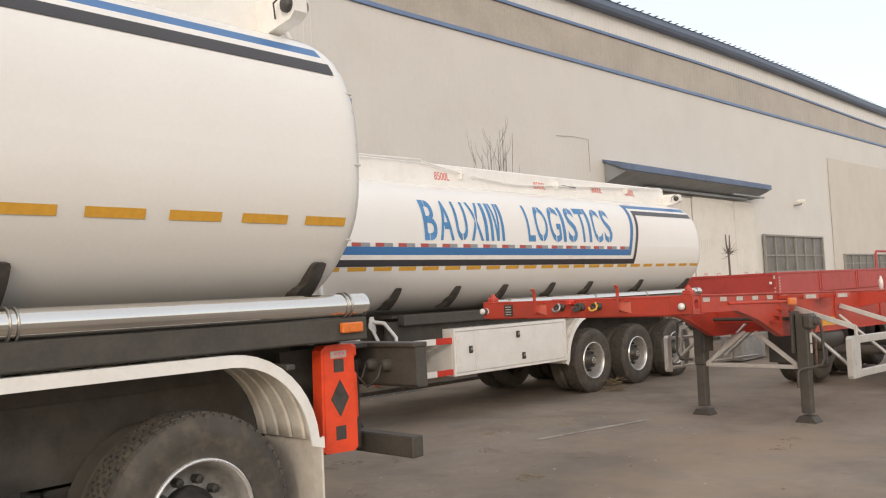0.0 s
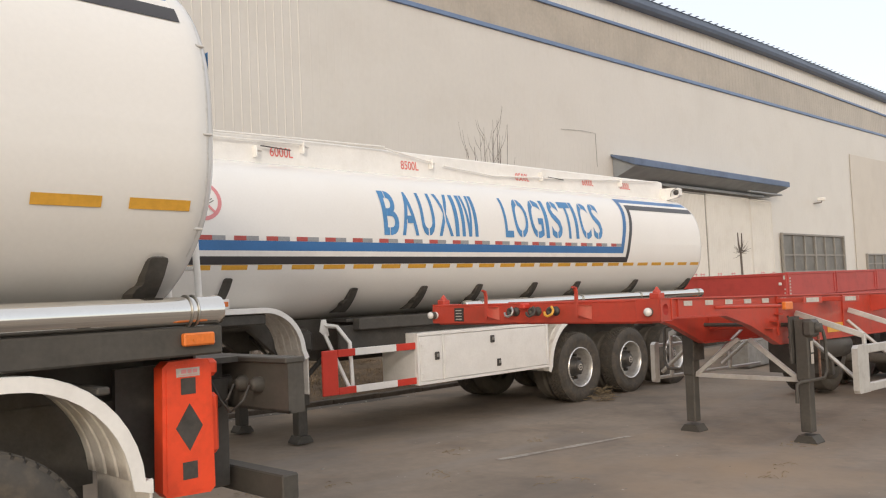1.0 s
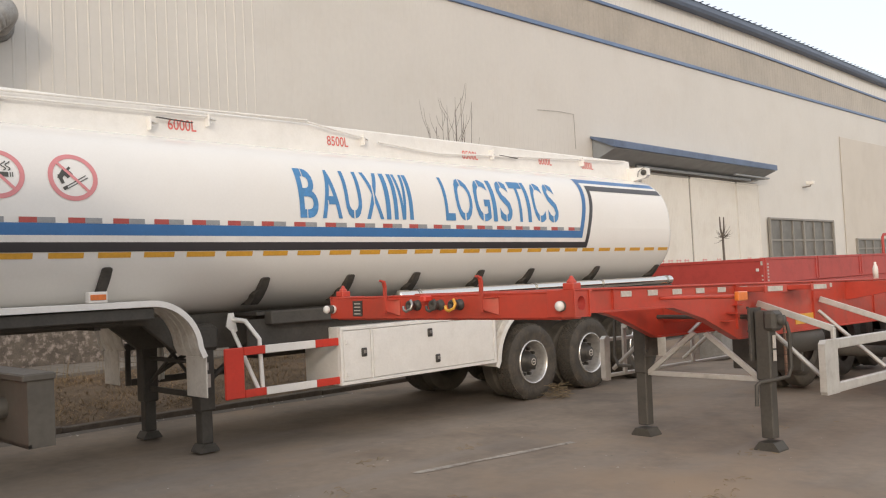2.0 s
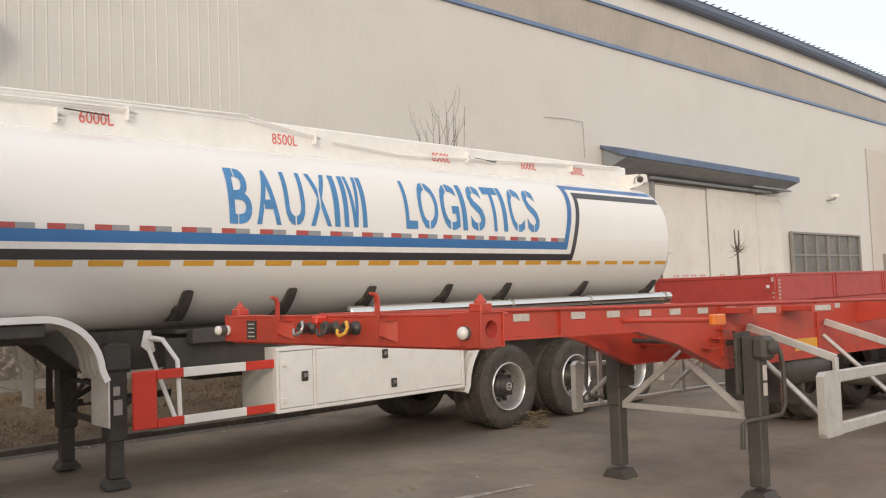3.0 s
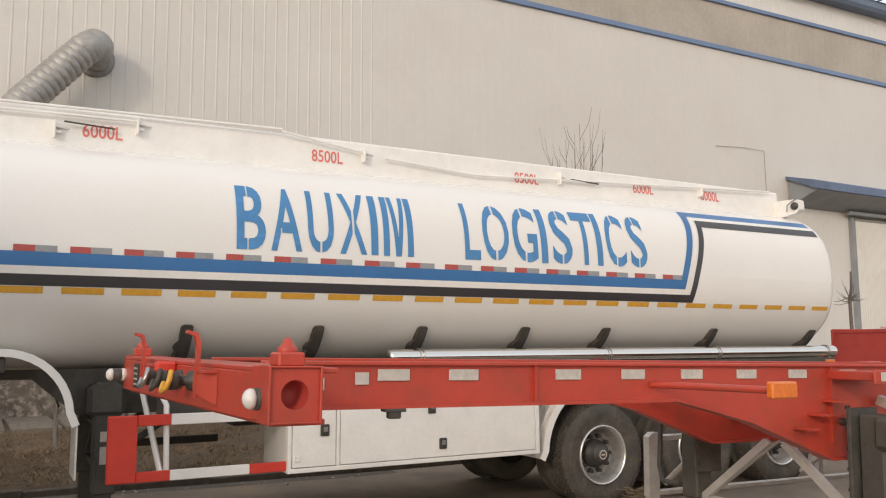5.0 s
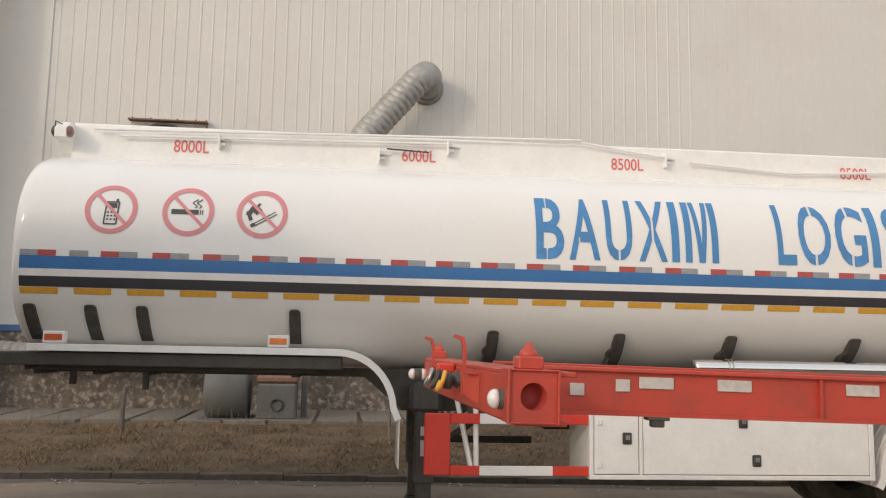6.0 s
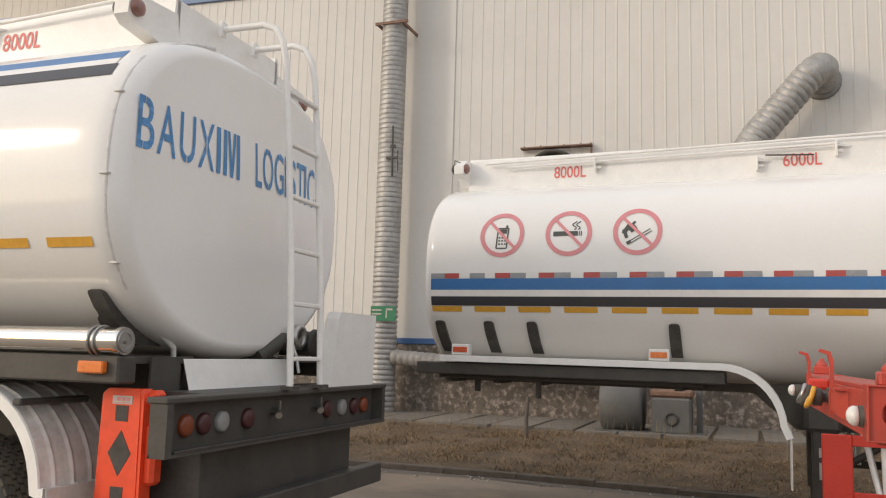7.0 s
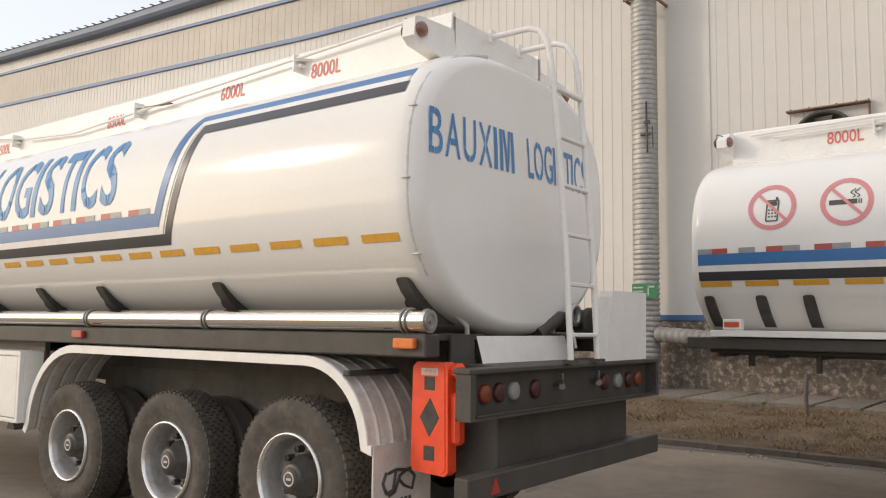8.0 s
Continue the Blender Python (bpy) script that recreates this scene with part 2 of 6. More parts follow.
# ---- building blocks ----
class Geo:
    """Vertices and faces gathered for one mesh."""

    def __init__(self):
        self.v, self.f, self.s = [], [], []

    def add(self, verts, faces, smooth=False, m=None):
        k = len(self.v)
        self.v += [tuple(m @ Vector(p)) if m else tuple(p) for p in verts]
        self.f += [tuple(k + i for i in q) for q in faces]
        self.s += [smooth] * len(faces)
        return self

    def box(self, x0, x1, y0, y1, z0, z1, c=0.0, m=None):
        """A box; c cuts its twelve edges."""
        x0, x1, y0, y1, z0, z1 = min(x0, x1), max(x0, x1), min(y0, y1), max(y0, y1), min(z0, z1), max(z0, z1)
        c = min(c, (x1 - x0) * 0.45, (y1 - y0) * 0.45, (z1 - z0) * 0.45)
        if c <= 0:
            v = [(x, y, z) for x in (x0, x1) for y in (y0, y1) for z in (z0, z1)]
            return self.add(v, [(0, 1, 3, 2), (4, 6, 7, 5), (0, 4, 5, 1), (2, 3, 7, 6), (0, 2, 6, 4), (1, 5, 7, 3)], False, m)
        lo, hi = (x0, y0, z0), (x1, y1, z1)
        v, idx = [], {}
        for cx in (0, 1):
            for cy in (0, 1):
                for cz in (0, 1):
                    for ax in range(3):
                        p = []
                        for a, cc in enumerate((cx, cy, cz)):
                            edge = hi[a] if cc else lo[a]
                            p.append(edge if a == ax else edge + (-c if cc else c))
                        idx[(cx, cy, cz, ax)] = len(v)
                        v.append(tuple(p))
        f = []
        for ax in range(3):
            o = [a for a in range(3) if a != ax]
            for s in (0, 1):
                ring = []
                for q in ((0, 0), (1, 0), (1, 1), (0, 1)):
                    k = [0, 0, 0]
                    k[ax], k[o[0]], k[o[1]] = s, q[0], q[1]
                    ring.append(idx[(*k, ax)])
                flip = (s == 1) != (ax == 1)
                f.append(tuple(ring if flip else ring[::-1]))
        for ax in range(3):
            o = [a for a in range(3) if a != ax]
            for s in ((0, 0), (1, 0), (1, 1), (0, 1)):
                k0, k1 = [0, 0, 0], [0, 0, 0]
                k0[ax], k1[ax] = 0, 1
                for kk in (k0, k1):
                    kk[o[0]], kk[o[1]] = s
                f.append((idx[(*k0, o[0])], idx[(*k1, o[0])], idx[(*k1, o[1])], idx[(*k0, o[1])]))
        for cx in (0, 1):
            for cy in (0, 1):
                for cz in (0, 1):
                    f.append(tuple(idx[(cx, cy, cz, a)] for a in range(3)))
        return self.add(v, f, False, m)

    def prism(self, outline, axis, a, b, m=None):
        """A flat outline drawn out along an axis from a to b; the outline gives the other two coordinates in order."""
        def at(p, t):
            q = list(p)
            q.insert(axis, t)
            return tuple(q)
        n = len(outline)
        v = [at(p, a) for p in outline] + [at(p, b) for p in outline]
        f = [(i, (i + 1) % n, n + (i + 1) % n, n + i) for i in range(n)] + [tuple(range(n))[::-1], tuple(range(n, 2 * n))]
        return self.add(v, f, False, m)

    def tube(self, path, r, sides=8, caps=True, m=None):
        """A round tube along a path; r is one radius or one for each point."""
        pts = [Vector(p) for p in path]
        rad = r if isinstance(r, (list, tuple)) else [r] * len(pts)
        v, f, up = [], [], None
        for i, p in enumerate(pts):
            d = (pts[min(i + 1, len(pts) - 1)] - pts[max(i - 1, 0)]).normalized()
            if up is None:
                up = Vector((0, 0, 1)) if abs(d.z) < 0.9 else Vector((1, 0, 0))
            side = d.cross(up).normalized()
            up = side.cross(d).normalized()
            for k in range(sides):
                a = 2 * math.pi * k / sides
                v.append(tuple(p + rad[i] * (math.cos(a) * side + math.sin(a) * up)))
        for i in range(len(pts) - 1):
            for k in range(sides):
                j = (k + 1) % sides
                f.append((i * sides + k, i * sides + j, (i + 1) * sides + j, (i + 1) * sides + k))
        self.add(v, f, True, m)
        if caps:
            n = len(pts) - 1
            self.add(v[:sides], [tuple(range(sides))], False, m)
            self.add(v[n * sides:], [tuple(range(sides))[::-1]], False, m)
        return self

    def lathe(self, profile, axis=0, at=(0, 0, 0), sides=32, smooth=True, m=None):
        """A profile of (along, radius) turned round an axis through a point."""
        v, f = [], []
        for t, r in profile:
            for k in range(sides):
                a = 2 * math.pi * k / sides
                q = [r * math.cos(a), r * math.sin(a)]
                q.insert(axis, t)
                v.append(tuple(q[i] + at[i] for i in range(3)))
        for i in range(len(profile) - 1):
            for k in range(sides):
                j = (k + 1) % sides
                f.append((i * sides + k, i * sides + j, (i + 1) * sides + j, (i + 1) * sides + k))
        return self.add(v, f, smooth, m)

    def sheet(self, rows, smooth=True, m=None):
        """A surface through rows of points, all of one length."""
        n = len(rows[0])
        v = [p for row in rows for p in row]
        f = [(i * n + k, i * n + k + 1, (i + 1) * n + k + 1, (i + 1) * n + k) for i in range(len(rows) - 1) for k in range(n - 1)]
        return self.add(v, f, smooth, m)

    def mesh(self, name):
        me = bpy.data.meshes.new(name)
        me.from_pydata(self.v, [], self.f)
        me.polygons.foreach_set("use_smooth", self.s)
        bm = bmesh.new()
        bm.from_mesh(me)
        bmesh.ops.recalc_face_normals(bm, faces=bm.faces)
        bm.to_mesh(me)
        bm.free()
        return me


def part(name, geo, material, parent=None, label=""):
    """Links a Geo (or a ready mesh) as one mesh object, under a thing or a part if one is given."""
    me = geo.mesh(name) if isinstance(geo, Geo) else geo
    me.materials.append(M[material])
    ob = new(name, me)
    if parent:
        ob.parent = parent
    if label:
        ob["label"] = label
    return ob


def thing(name, label, category, m=None, group="", kind=""):
    ob = new(name)
    ob.empty_display_size = 0.2
    if m is not None:
        ob.matrix_world = m
    return tagged(ob, label, category, group, kind)


def slope(y):
    """The yard falls gently along y between two level stretches."""
    return 0.0145 * (11 - max(4.1, min(12.5, y)))


def lettering(text, bold=0.0):
    """The text as a flat bmesh in x and y, scaled to the unit square, in the built-in font."""
    cu = bpy.data.curves.new("lettering", "FONT")
    cu.body, cu.resolution_u, cu.offset = text, 4, bold
    ob = bpy.data.objects.new("lettering", cu)
    me = bpy.data.meshes.new_from_object(ob)
    bm = bmesh.new()
    bm.from_mesh(me)
    bpy.data.objects.remove(ob)
    bpy.data.meshes.remove(me)
    bpy.data.curves.remove(cu)
    xs, ys = [v.co.x for v in bm.verts], [v.co.y for v in bm.verts]
    x0, x1, y0, y1 = min(xs), max(xs), min(ys), max(ys)
    for v in bm.verts:
        v.co = ((v.co.x - x0) / (x1 - x0), (v.co.y - y0) / (y1 - y0), 0)
    return bm


def slice_up(bm, cuts):
    for k in range(1, cuts):
        bmesh.ops.bisect_plane(bm, geom=bm.verts[:] + bm.edges[:] + bm.faces[:], plane_co=(0, k / cuts, 0), plane_no=(0, 1, 0))


def bridge_gaps(bm, gaps):
    """Takes out the narrow bridges of a stencil: (x0, x1, y0, y1) in the unit square."""
    for x0, x1, y0, y1 in gaps:
        for co, no in (((x0, 0, 0), (1, 0, 0)), ((x1, 0, 0), (1, 0, 0)), ((0, y0, 0), (0, 1, 0)), ((0, y1, 0), (0, 1, 0))):
            bmesh.ops.bisect_plane(bm, geom=bm.verts[:] + bm.edges[:] + bm.faces[:], plane_co=co, plane_no=no)
        gone = [f for f in bm.faces if x0 < f.calc_center_median().x < x1 and y0 < f.calc_center_median().y < y1]
        bmesh.ops.delete(bm, geom=gone, context="FACES")


def bm_mesh(bm, name, place):
    """A mesh from a flat bmesh, each vertex laid where place(x, y) says."""
    for v in bm.verts:
        v.co = place(v.co.x, v.co.y)
    me = bpy.data.meshes.new(name)
    bm.to_mesh(me)
    bm.free()
    return me


# ---- ground ----
WX = -17.0          # face of the factory wall
KX = -10.95         # face of the kerb
YS = [-700, -300, -120, -60, -30] + [-14 + 1.25 * i for i in range(21)] + [16, 22, 40, 80, 200, 700]
XS = [-700, -200, -60, -30, -18, -14, -11, -8, -5, -2, 1, 5, 12, 40, 150, 700]
g = Geo().sheet([[(x, y, slope(y)) for x in XS] for y in YS], smooth=True)
tagged(part("ground", g, "ground"), "dusty grey-brown concrete yard with worn patches", "ground", kind="structure")
g = Geo()
for i in range(9):
    y0 = 8.05 + 0.215 * i
    g.sheet([[(-5.68 + 0.165 * (y - 8.05) + s * (0.04 + 0.012 * math.sin(7 * y)), y, slope(y) + 0.005) for s in (-1, 1)] for y in (y0, y0 + 0.11, y0 + 0.205)], smooth=False)
tagged(part("road_line", g, "line"), "worn white painted line on the concrete yard", "road line", kind="structure")

# narrow dirt strip by the kerb; its dark colour also carries the trailers' shade
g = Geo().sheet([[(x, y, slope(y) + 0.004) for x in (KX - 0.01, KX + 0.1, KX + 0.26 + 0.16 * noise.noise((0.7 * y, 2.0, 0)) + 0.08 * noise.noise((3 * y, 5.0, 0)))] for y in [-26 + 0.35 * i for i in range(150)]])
tagged(part("gutter", g, "dirt_shade"), "dark strip along the kerb, dirt with shade put into its colour", "gutter", kind="structure")

# ---- factory wall ----
factory = thing("wall_factory", "long cream corrugated steel factory wall with a tan skylight band", "wall", kind="structure")


def ribbed(y0, y1, z0, z1, pitch=0.245, proud=0.009, x=WX):
    """Steel sheet with standing ribs: a folded outline drawn up from z0 to z1."""
    line = [(x, y0)]
    n = int((y1 - y0) / pitch)
    for i in range(n):
        y = y0 + (i + 0.5) * pitch
        line += [(x, y - 0.02), (x + proud, y - 0.011), (x + proud, y + 0.011), (x, y + 0.02)]
    line.append((x, y1))
    return Geo().sheet([[(a, b, z0) for a, b in line], [(a, b, z1) for a, b in line]], smooth=False)


Y0, Y1 = -70.0, 120.0
BAND0, BAND1, EAVE = 10.14, 11.47, 12.3
part("lower_sheet", ribbed(Y0, -0.42, 1.92, BAND0), "wall", factory, "cream ribbed wall sheet")
part("middle_sheet", ribbed(0.8, 14.13, 1.92, BAND0), "wall", factory, "cream ribbed wall sheet")
part("plain_sheet", ribbed(14.13, 27.2, 1.92, BAND0, 0.245, 0.0025), "wall", factory, "cream wall sheet with shallow ribs")
part("end_sheet", ribbed(41.6, Y1, 1.92, BAND0, 0.245, 0.0015), "wall", factory, "cream ribbed wall sheet")
part("door_side_sheet", ribbed(27.2, 30.8, 0.0, 5.6, 0.245, 0.004), "wall", factory, "cream wall sheet beside the sliding door")
part("door_jamb", Geo().box(WX - 0.02, WX + 0.16, 30.8, 30.9, 0.0, 5.6, 0.01), "soffit", factory, "dark grey door jamb")
part("door_head_sheet", ribbed(27.2, 41.6, 5.6, BAND0, 0.245, 0.0015), "wall", factory, "cream ribbed wall sheet over the sliding door")
part("cover_strip", Geo().box(WX - 0.05, WX + 0.03, -0.42, 0.8, 1.92, BAND0 - 0.002, 0.01), "wall", factory, "smooth flat cover strip")
part("skylight_band", ribbed(Y0, Y1, BAND0, BAND1, 0.33, 0.005), "band", factory, "tan ribbed skylight sheet")
part("upper_sheet", ribbed(Y0, Y1, BAND1, EAVE, 0.30, 0.008), "wall_up", factory, "pale ribbed sheet under the eave")
part("lower_trim", Geo().box(WX - 0.02, WX + 0.07, Y0, Y1, BAND0 - 0.09, BAND0 + 0.05, 0.01), "trim_blue", factory, "blue flashing")
part("upper_trim", Geo().box(WX - 0.02, WX + 0.07, Y0, Y1, BAND1 - 0.05, BAND1 + 0.07, 0.01), "trim_blue", factory, "blue flashing")
part("base_trim", Geo().box(WX - 0.02, WX + 0.08, Y0, 27.2, 1.862, 1.99, 0.01), "trim_base", factory, "blue flashing over the plinth")
g = Geo().prism([(WX - 0.3, EAVE - 0.02), (WX + 0.35, EAVE - 0.02), (WX + 0.42, EAVE + 0.1), (WX + 0.42, EAVE + 0.34), (WX - 0.3, EAVE + 0.42)], 1, Y0, Y1)
part("eave", g, "eave", factory, "slate-blue eave gutter")
part("roof_sheet", Geo().sheet([[(WX + 0.46, y, EAVE + 0.33), (WX - 14, y, EAVE + 1.9)] for y in (Y0, Y1)], False), "eave", factory, "slate roof sheet")
g = Geo()
for i in range(int((Y1 - Y0) / 0.6)):
    g.box(WX + 0.0, WX + 0.5, Y0 + 0.6 * i, Y0 + 0.6 * i + 0.1, EAVE + 0.39, EAVE + 0.41)
tagged(part("roof_ribs", g, "eave", factory), kind="stuff")
part("plinth", Geo().box(WX - 0.3, WX + 0.05, Y0, 27.2, 0.0, 1.858, 0.0), "plinth", factory, "speckled rough masonry plinth")
part("plinth_end", Geo().box(WX - 0.3, WX + 0.05, 41.6, Y1, -0.1, 1.918, 0.0), "wall", factory, "cream wall foot")
part("back_wall", Geo().box(WX - 14, WX - 13.8, Y0, Y1, 0, EAVE + 1.8), "wall", factory)
part("near_end_wall", Geo().box(WX - 14, WX - 0.02, Y0 - 0.2, Y0, 0, EAVE + 0.3), "wall", factory)
part("far_end_wall", Geo().box(WX - 14, WX - 0.02, Y1, Y1 + 0.2, 0, EAVE + 0.3), "wall", factory)

# beige lining on the far stretch
part("beige_panel", Geo().box(WX + 0.025, WX + 0.06, 53.2, 90, 0.2, 8.4, 0.01), "panel", factory, "beige sheet panel")

part("wall_cable", Geo().tube([(WX + 0.03, 24.8, 7.14), (WX + 0.03, 26.0, 7.2), (WX + 0.03, 26.86, 7.18), (WX + 0.03, 26.88, 6.1)], 0.007, 5), "frame", factory, "thin dark cable")

# the long sheets rise a little towards both ends
for ob in factory.children:
    bm = bmesh.new()
    bm.from_mesh(ob.data)
    for y in (66, 60, 54, 48, 42, 36, 30, 24, 17, 4, -12, -24):
        bmesh.ops.bisect_plane(bm, geom=bm.verts[:] + bm.edges[:] + bm.faces[:], plane_co=(0, y, 0), plane_no=(0, 1, 0))
    for v in bm.verts:
        if v.co.z > 7:
            y, up = v.co.y, 0 if v.co.z < 11 else 1 if v.co.z < 12.2 else 2
            v.co.z += (0.0345, 0.0345, 0.029)[up] * max(0, 4 - y) + (0.022, 0.031, 0.02)[up] * max(0, -12 - y) + (0, 0, 0.02)[up] * max(0, -24 - y)
            v.co.z += (0.0145, 0.0145, 0.0164)[up] * max(0, y - 17)
            if up:
                v.co.z += 0.1 * (1 + math.cos(math.pi * min(1.0, abs(v.co.y - 41) / 25)))
    bm.to_mesh(ob.data)
    bm.free()

# sliding door leaves
for i, (a, b) in enumerate(((30.9, 34.75), (34.8, 39.1), (39.15, 41.5))):
    leaf = tagged(part(f"door_{i + 1}", ribbed(a, b, 0.03, 5.55, 0.12 if i == 0 else 0.2, 0.008, WX + 0.12), "door"), "closed white ribbed steel sliding door leaf", "door", kind="structure")
    fr = Geo()
    for u0, u1, w0, w1 in ((a, a + 0.06, 0.03, 5.55), (b - 0.06, b, 0.03, 5.55), (a, b, 5.47, 5.55), (a, b, 0.03, 0.1)):
        fr.box(WX + 0.08, WX + 0.14, u0, u1, w0, w1, 0.005)
    part("door_frame", fr, "frame" if i == 0 else "door", leaf)
    # faded red painted characters, too worn to read: bars
    bars = Geo()
    for k in range(4 if i == 0 else 2):
        y = (31.95 if i == 0 else a + 0.7) + (0.66 if i == 0 else 1.3) * k
        for j in range(3):
            bars.box(WX + 0.132, WX + 0.136, y, y + 0.42, 1.8 + 0.12 * j, 1.83 + 0.12 * j)
        bars.box(WX + 0.132, WX + 0.136, y + 0.06, y + 0.1, 1.72, 2.1).box(WX + 0.132, WX + 0.136, y + 0.3, y + 0.34, 1.72, 2.1)
    part("painted_mark", bars, "sign_red", leaf, "faded red painted marks")

# canopy over the door
canopy = thing("canopy", "blue sheet steel canopy over the sliding door, on a dark frame", "canopy", kind="structure")
part("canopy_roof", Geo().prism([(WX + 0.02, 6.52), (WX + 0.02, 6.44), (WX + 1.0, 6.0), (WX + 1.04, 6.0), (WX + 1.04, 6.22), (WX + 1.0, 6.26)], 1, 27.8, 41.65), "canopy", canopy)
part("soffit", Geo().prism([(WX + 0.03, 6.42), (WX + 0.03, 5.6), (WX + 0.99, 5.97), (WX + 0.99, 5.99)], 1, 27.9, 41.55), "soffit", canopy, "grey sheet underside")
part("canopy_frame", Geo().box(WX + 0.15, WX + 0.3, 30.5, 40.4, 5.5, 5.62, 0.02), "soffit", canopy)
part("canopy_gutter", Geo().box(WX + 0.8, WX + 0.92, 37.5, 41.0, 5.56, 5.63, 0.01).box(WX + 0.05, WX + 0.8, 40.85, 40.95, 5.57, 5.62), "soffit", canopy)
canopy.location.z = 0.12

# windows
for k, (a, b, z0, z1, cols) in enumerate(((42.55, 51.0, 0.95, 3.95, 6), (54.8, 68.0, 0.95, 2.95, 9))):
    win = tagged(part(f"window_{k + 1}", Geo().box(WX + 0.07, WX + 0.09, a, b, z0, z1), "glass"), "wide dusty factory window in a grey steel frame", "window", kind="structure")
    fr = Geo()
    for u in (a, b):
        fr.box(WX + 0.06, WX + 0.19, u - 0.06, u + 0.06, z0 - 0.06, z1 + 0.06, 0.01)
    for w in (z0, z1):
        fr.box(WX + 0.062, WX + 0.188, a, b, w - 0.05, w + 0.05, 0.01)
    part("window_frame", fr, "frame", win)
    for i in range(1, cols):
        u = a + (b - a) * i / cols
        h = 0.085 if 2 * i == cols else 0.045
        part("glazing_bar", Geo().box(WX + 0.075, WX + (0.165 if h > 0.05 else 0.15), u - h, u + h, z0, z1), "frame", win)
    for w in ((z0 + z1) / 2 - 0.4, (z0 + z1) / 2 + 0.45):
        part("glazing_bar", Geo().box(WX + 0.078, WX + 0.145, a, b, w - 0.04, w + 0.04), "frame", win)

# extractor fan over the tank trailer
fan = thing("wall_fan", "round black extractor fan in a rusty bracket on the wall", "fan")
part("fan_ring", Geo().lathe([(WX + 0.03, 0.6), (WX + 0.2, 0.6), (WX + 0.2, 0.54), (WX + 0.05, 0.54), (WX + 0.05, 0.0)], 0, (0, 3.06, 5.36), 32), "black", fan)
for k in range(5):
    a = 2 * math.pi * k / 5
    g = Geo().add([(WX + 0.1, 3.06 + 0.06 * math.cos(a), 5.36 + 0.06 * math.sin(a)), (WX + 0.13, 3.06 + 0.52 * math.cos(a), 5.36 + 0.52 * math.sin(a)), (WX + 0.09, 3.06 + 0.52 * math.cos(a + 0.7), 5.36 + 0.52 * math.sin(a + 0.7)), (WX + 0.07, 3.06 + 0.06 * math.cos(a + 1), 5.36 + 0.06 * math.sin(a + 1))], [(0, 1, 2, 3)])
    part("fan_blade", g, "hub", fan)
g = Geo().box(WX + 0.03, WX + 0.2, 2.37, 3.88, 6.0, 6.035, 0.008).box(WX + 0.03, WX + 0.12, 3.84, 3.87, 5.4, 6.0, 0.008)
for y in (2.42, 2.77, 3.27, 3.62, 3.83):
    g.box(WX + 0.03, WX + 0.1, y, y + 0.025, 6.035, 6.08)
part("bracket", g, "rust", fan)


def duct_path(path, r, pitch=0.11, ridge=0.012):
    """A spiral-seamed duct: the path sampled closely, with a raised seam each pitch."""
    pts, rad, s = [], [], 0.0
    for a, b in zip(path, path[1:]):
        a, b = Vector(a), Vector(b)
        d = (b - a).length
        n = max(1, int(d / (pitch / 6)))
        for i in range(n):
            pts.append(a + (b - a) * i / n)
            k = ((s + d * i / n) / pitch) % 1.0
            rad.append(r + (ridge if k < 0.2 else 0))
        s += d
    pts.append(Vector(path[-1]))
    rad.append(r)
    return Geo().tube(pts, rad, 20)


riser = thing("duct_riser", "galvanised spiral duct standing against the wall", "duct")
part("duct", duct_path([(-16.4, -0.44, 0.42), (-16.4, -0.44, 13.0)], 0.28, 0.108, -0.024), "duct", riser)
g = Geo()
for z in (8.85,):
    g.box(WX + 0.03, -16.1, -0.76, -0.72, z - 0.03, z + 0.03).box(WX + 0.03, -16.1, -0.16, -0.12, z - 0.03, z + 0.03).box(-16.13, -16.09, -0.78, -0.01, z - 0.03, z + 0.03)
part("pipe_clamp", g, "rust", riser)
part("valve_lever", Geo().tube([(-16.1, -0.25, 5.4), (-16.08, -0.26, 6.5)], 0.022, 6).box(-16.13, -16.08, -0.4, -0.14, 5.78, 5.83).box(-16.13, -16.08, -0.31, -0.2, 6.02, 6.09).tube([(-16.09, -0.12, 5.5), (-16.08, -0.13, 5.95)], 0.014, 6), "hub", riser)
branch = thing("duct_branch", "horizontal galvanised duct low along the wall", "duct")
part("duct", duct_path([(-16.35, -0.2, 1.58), (-16.35, 4.5, 1.25)], 0.165, 0.14, -0.012), "duct_dull", branch)
slant = thing("duct_slanted", "galvanised spiral duct slanting down from an elbow at the wall", "duct")
el = [(WX + 0.02, 8.2, 7.0), (WX + 0.3, 8.2, 7.05)] + [(-16.55 + 0.2 * math.sin(t), 8.2 - 0.22 * (1 - math.cos(t)), 7.12 - 0.16 * (1 - math.cos(t))) for t in (0.5, 1.0, 1.57)]
part("duct", duct_path(el + [(-16.3, 7.0, 5.8), (-16.1, 5.65, 3.6), (-15.9, 5.1, 1.3)], 0.285, 0.13, -0.026), "duct", slant)
part("wall_collar", Geo().lathe([(WX + 0.024, 0.0), (WX + 0.024, 0.36), (WX + 0.07, 0.34), (WX + 0.07, 0.26)], 0, (0, 8.2, 7.0), 20), "duct_dull", slant)

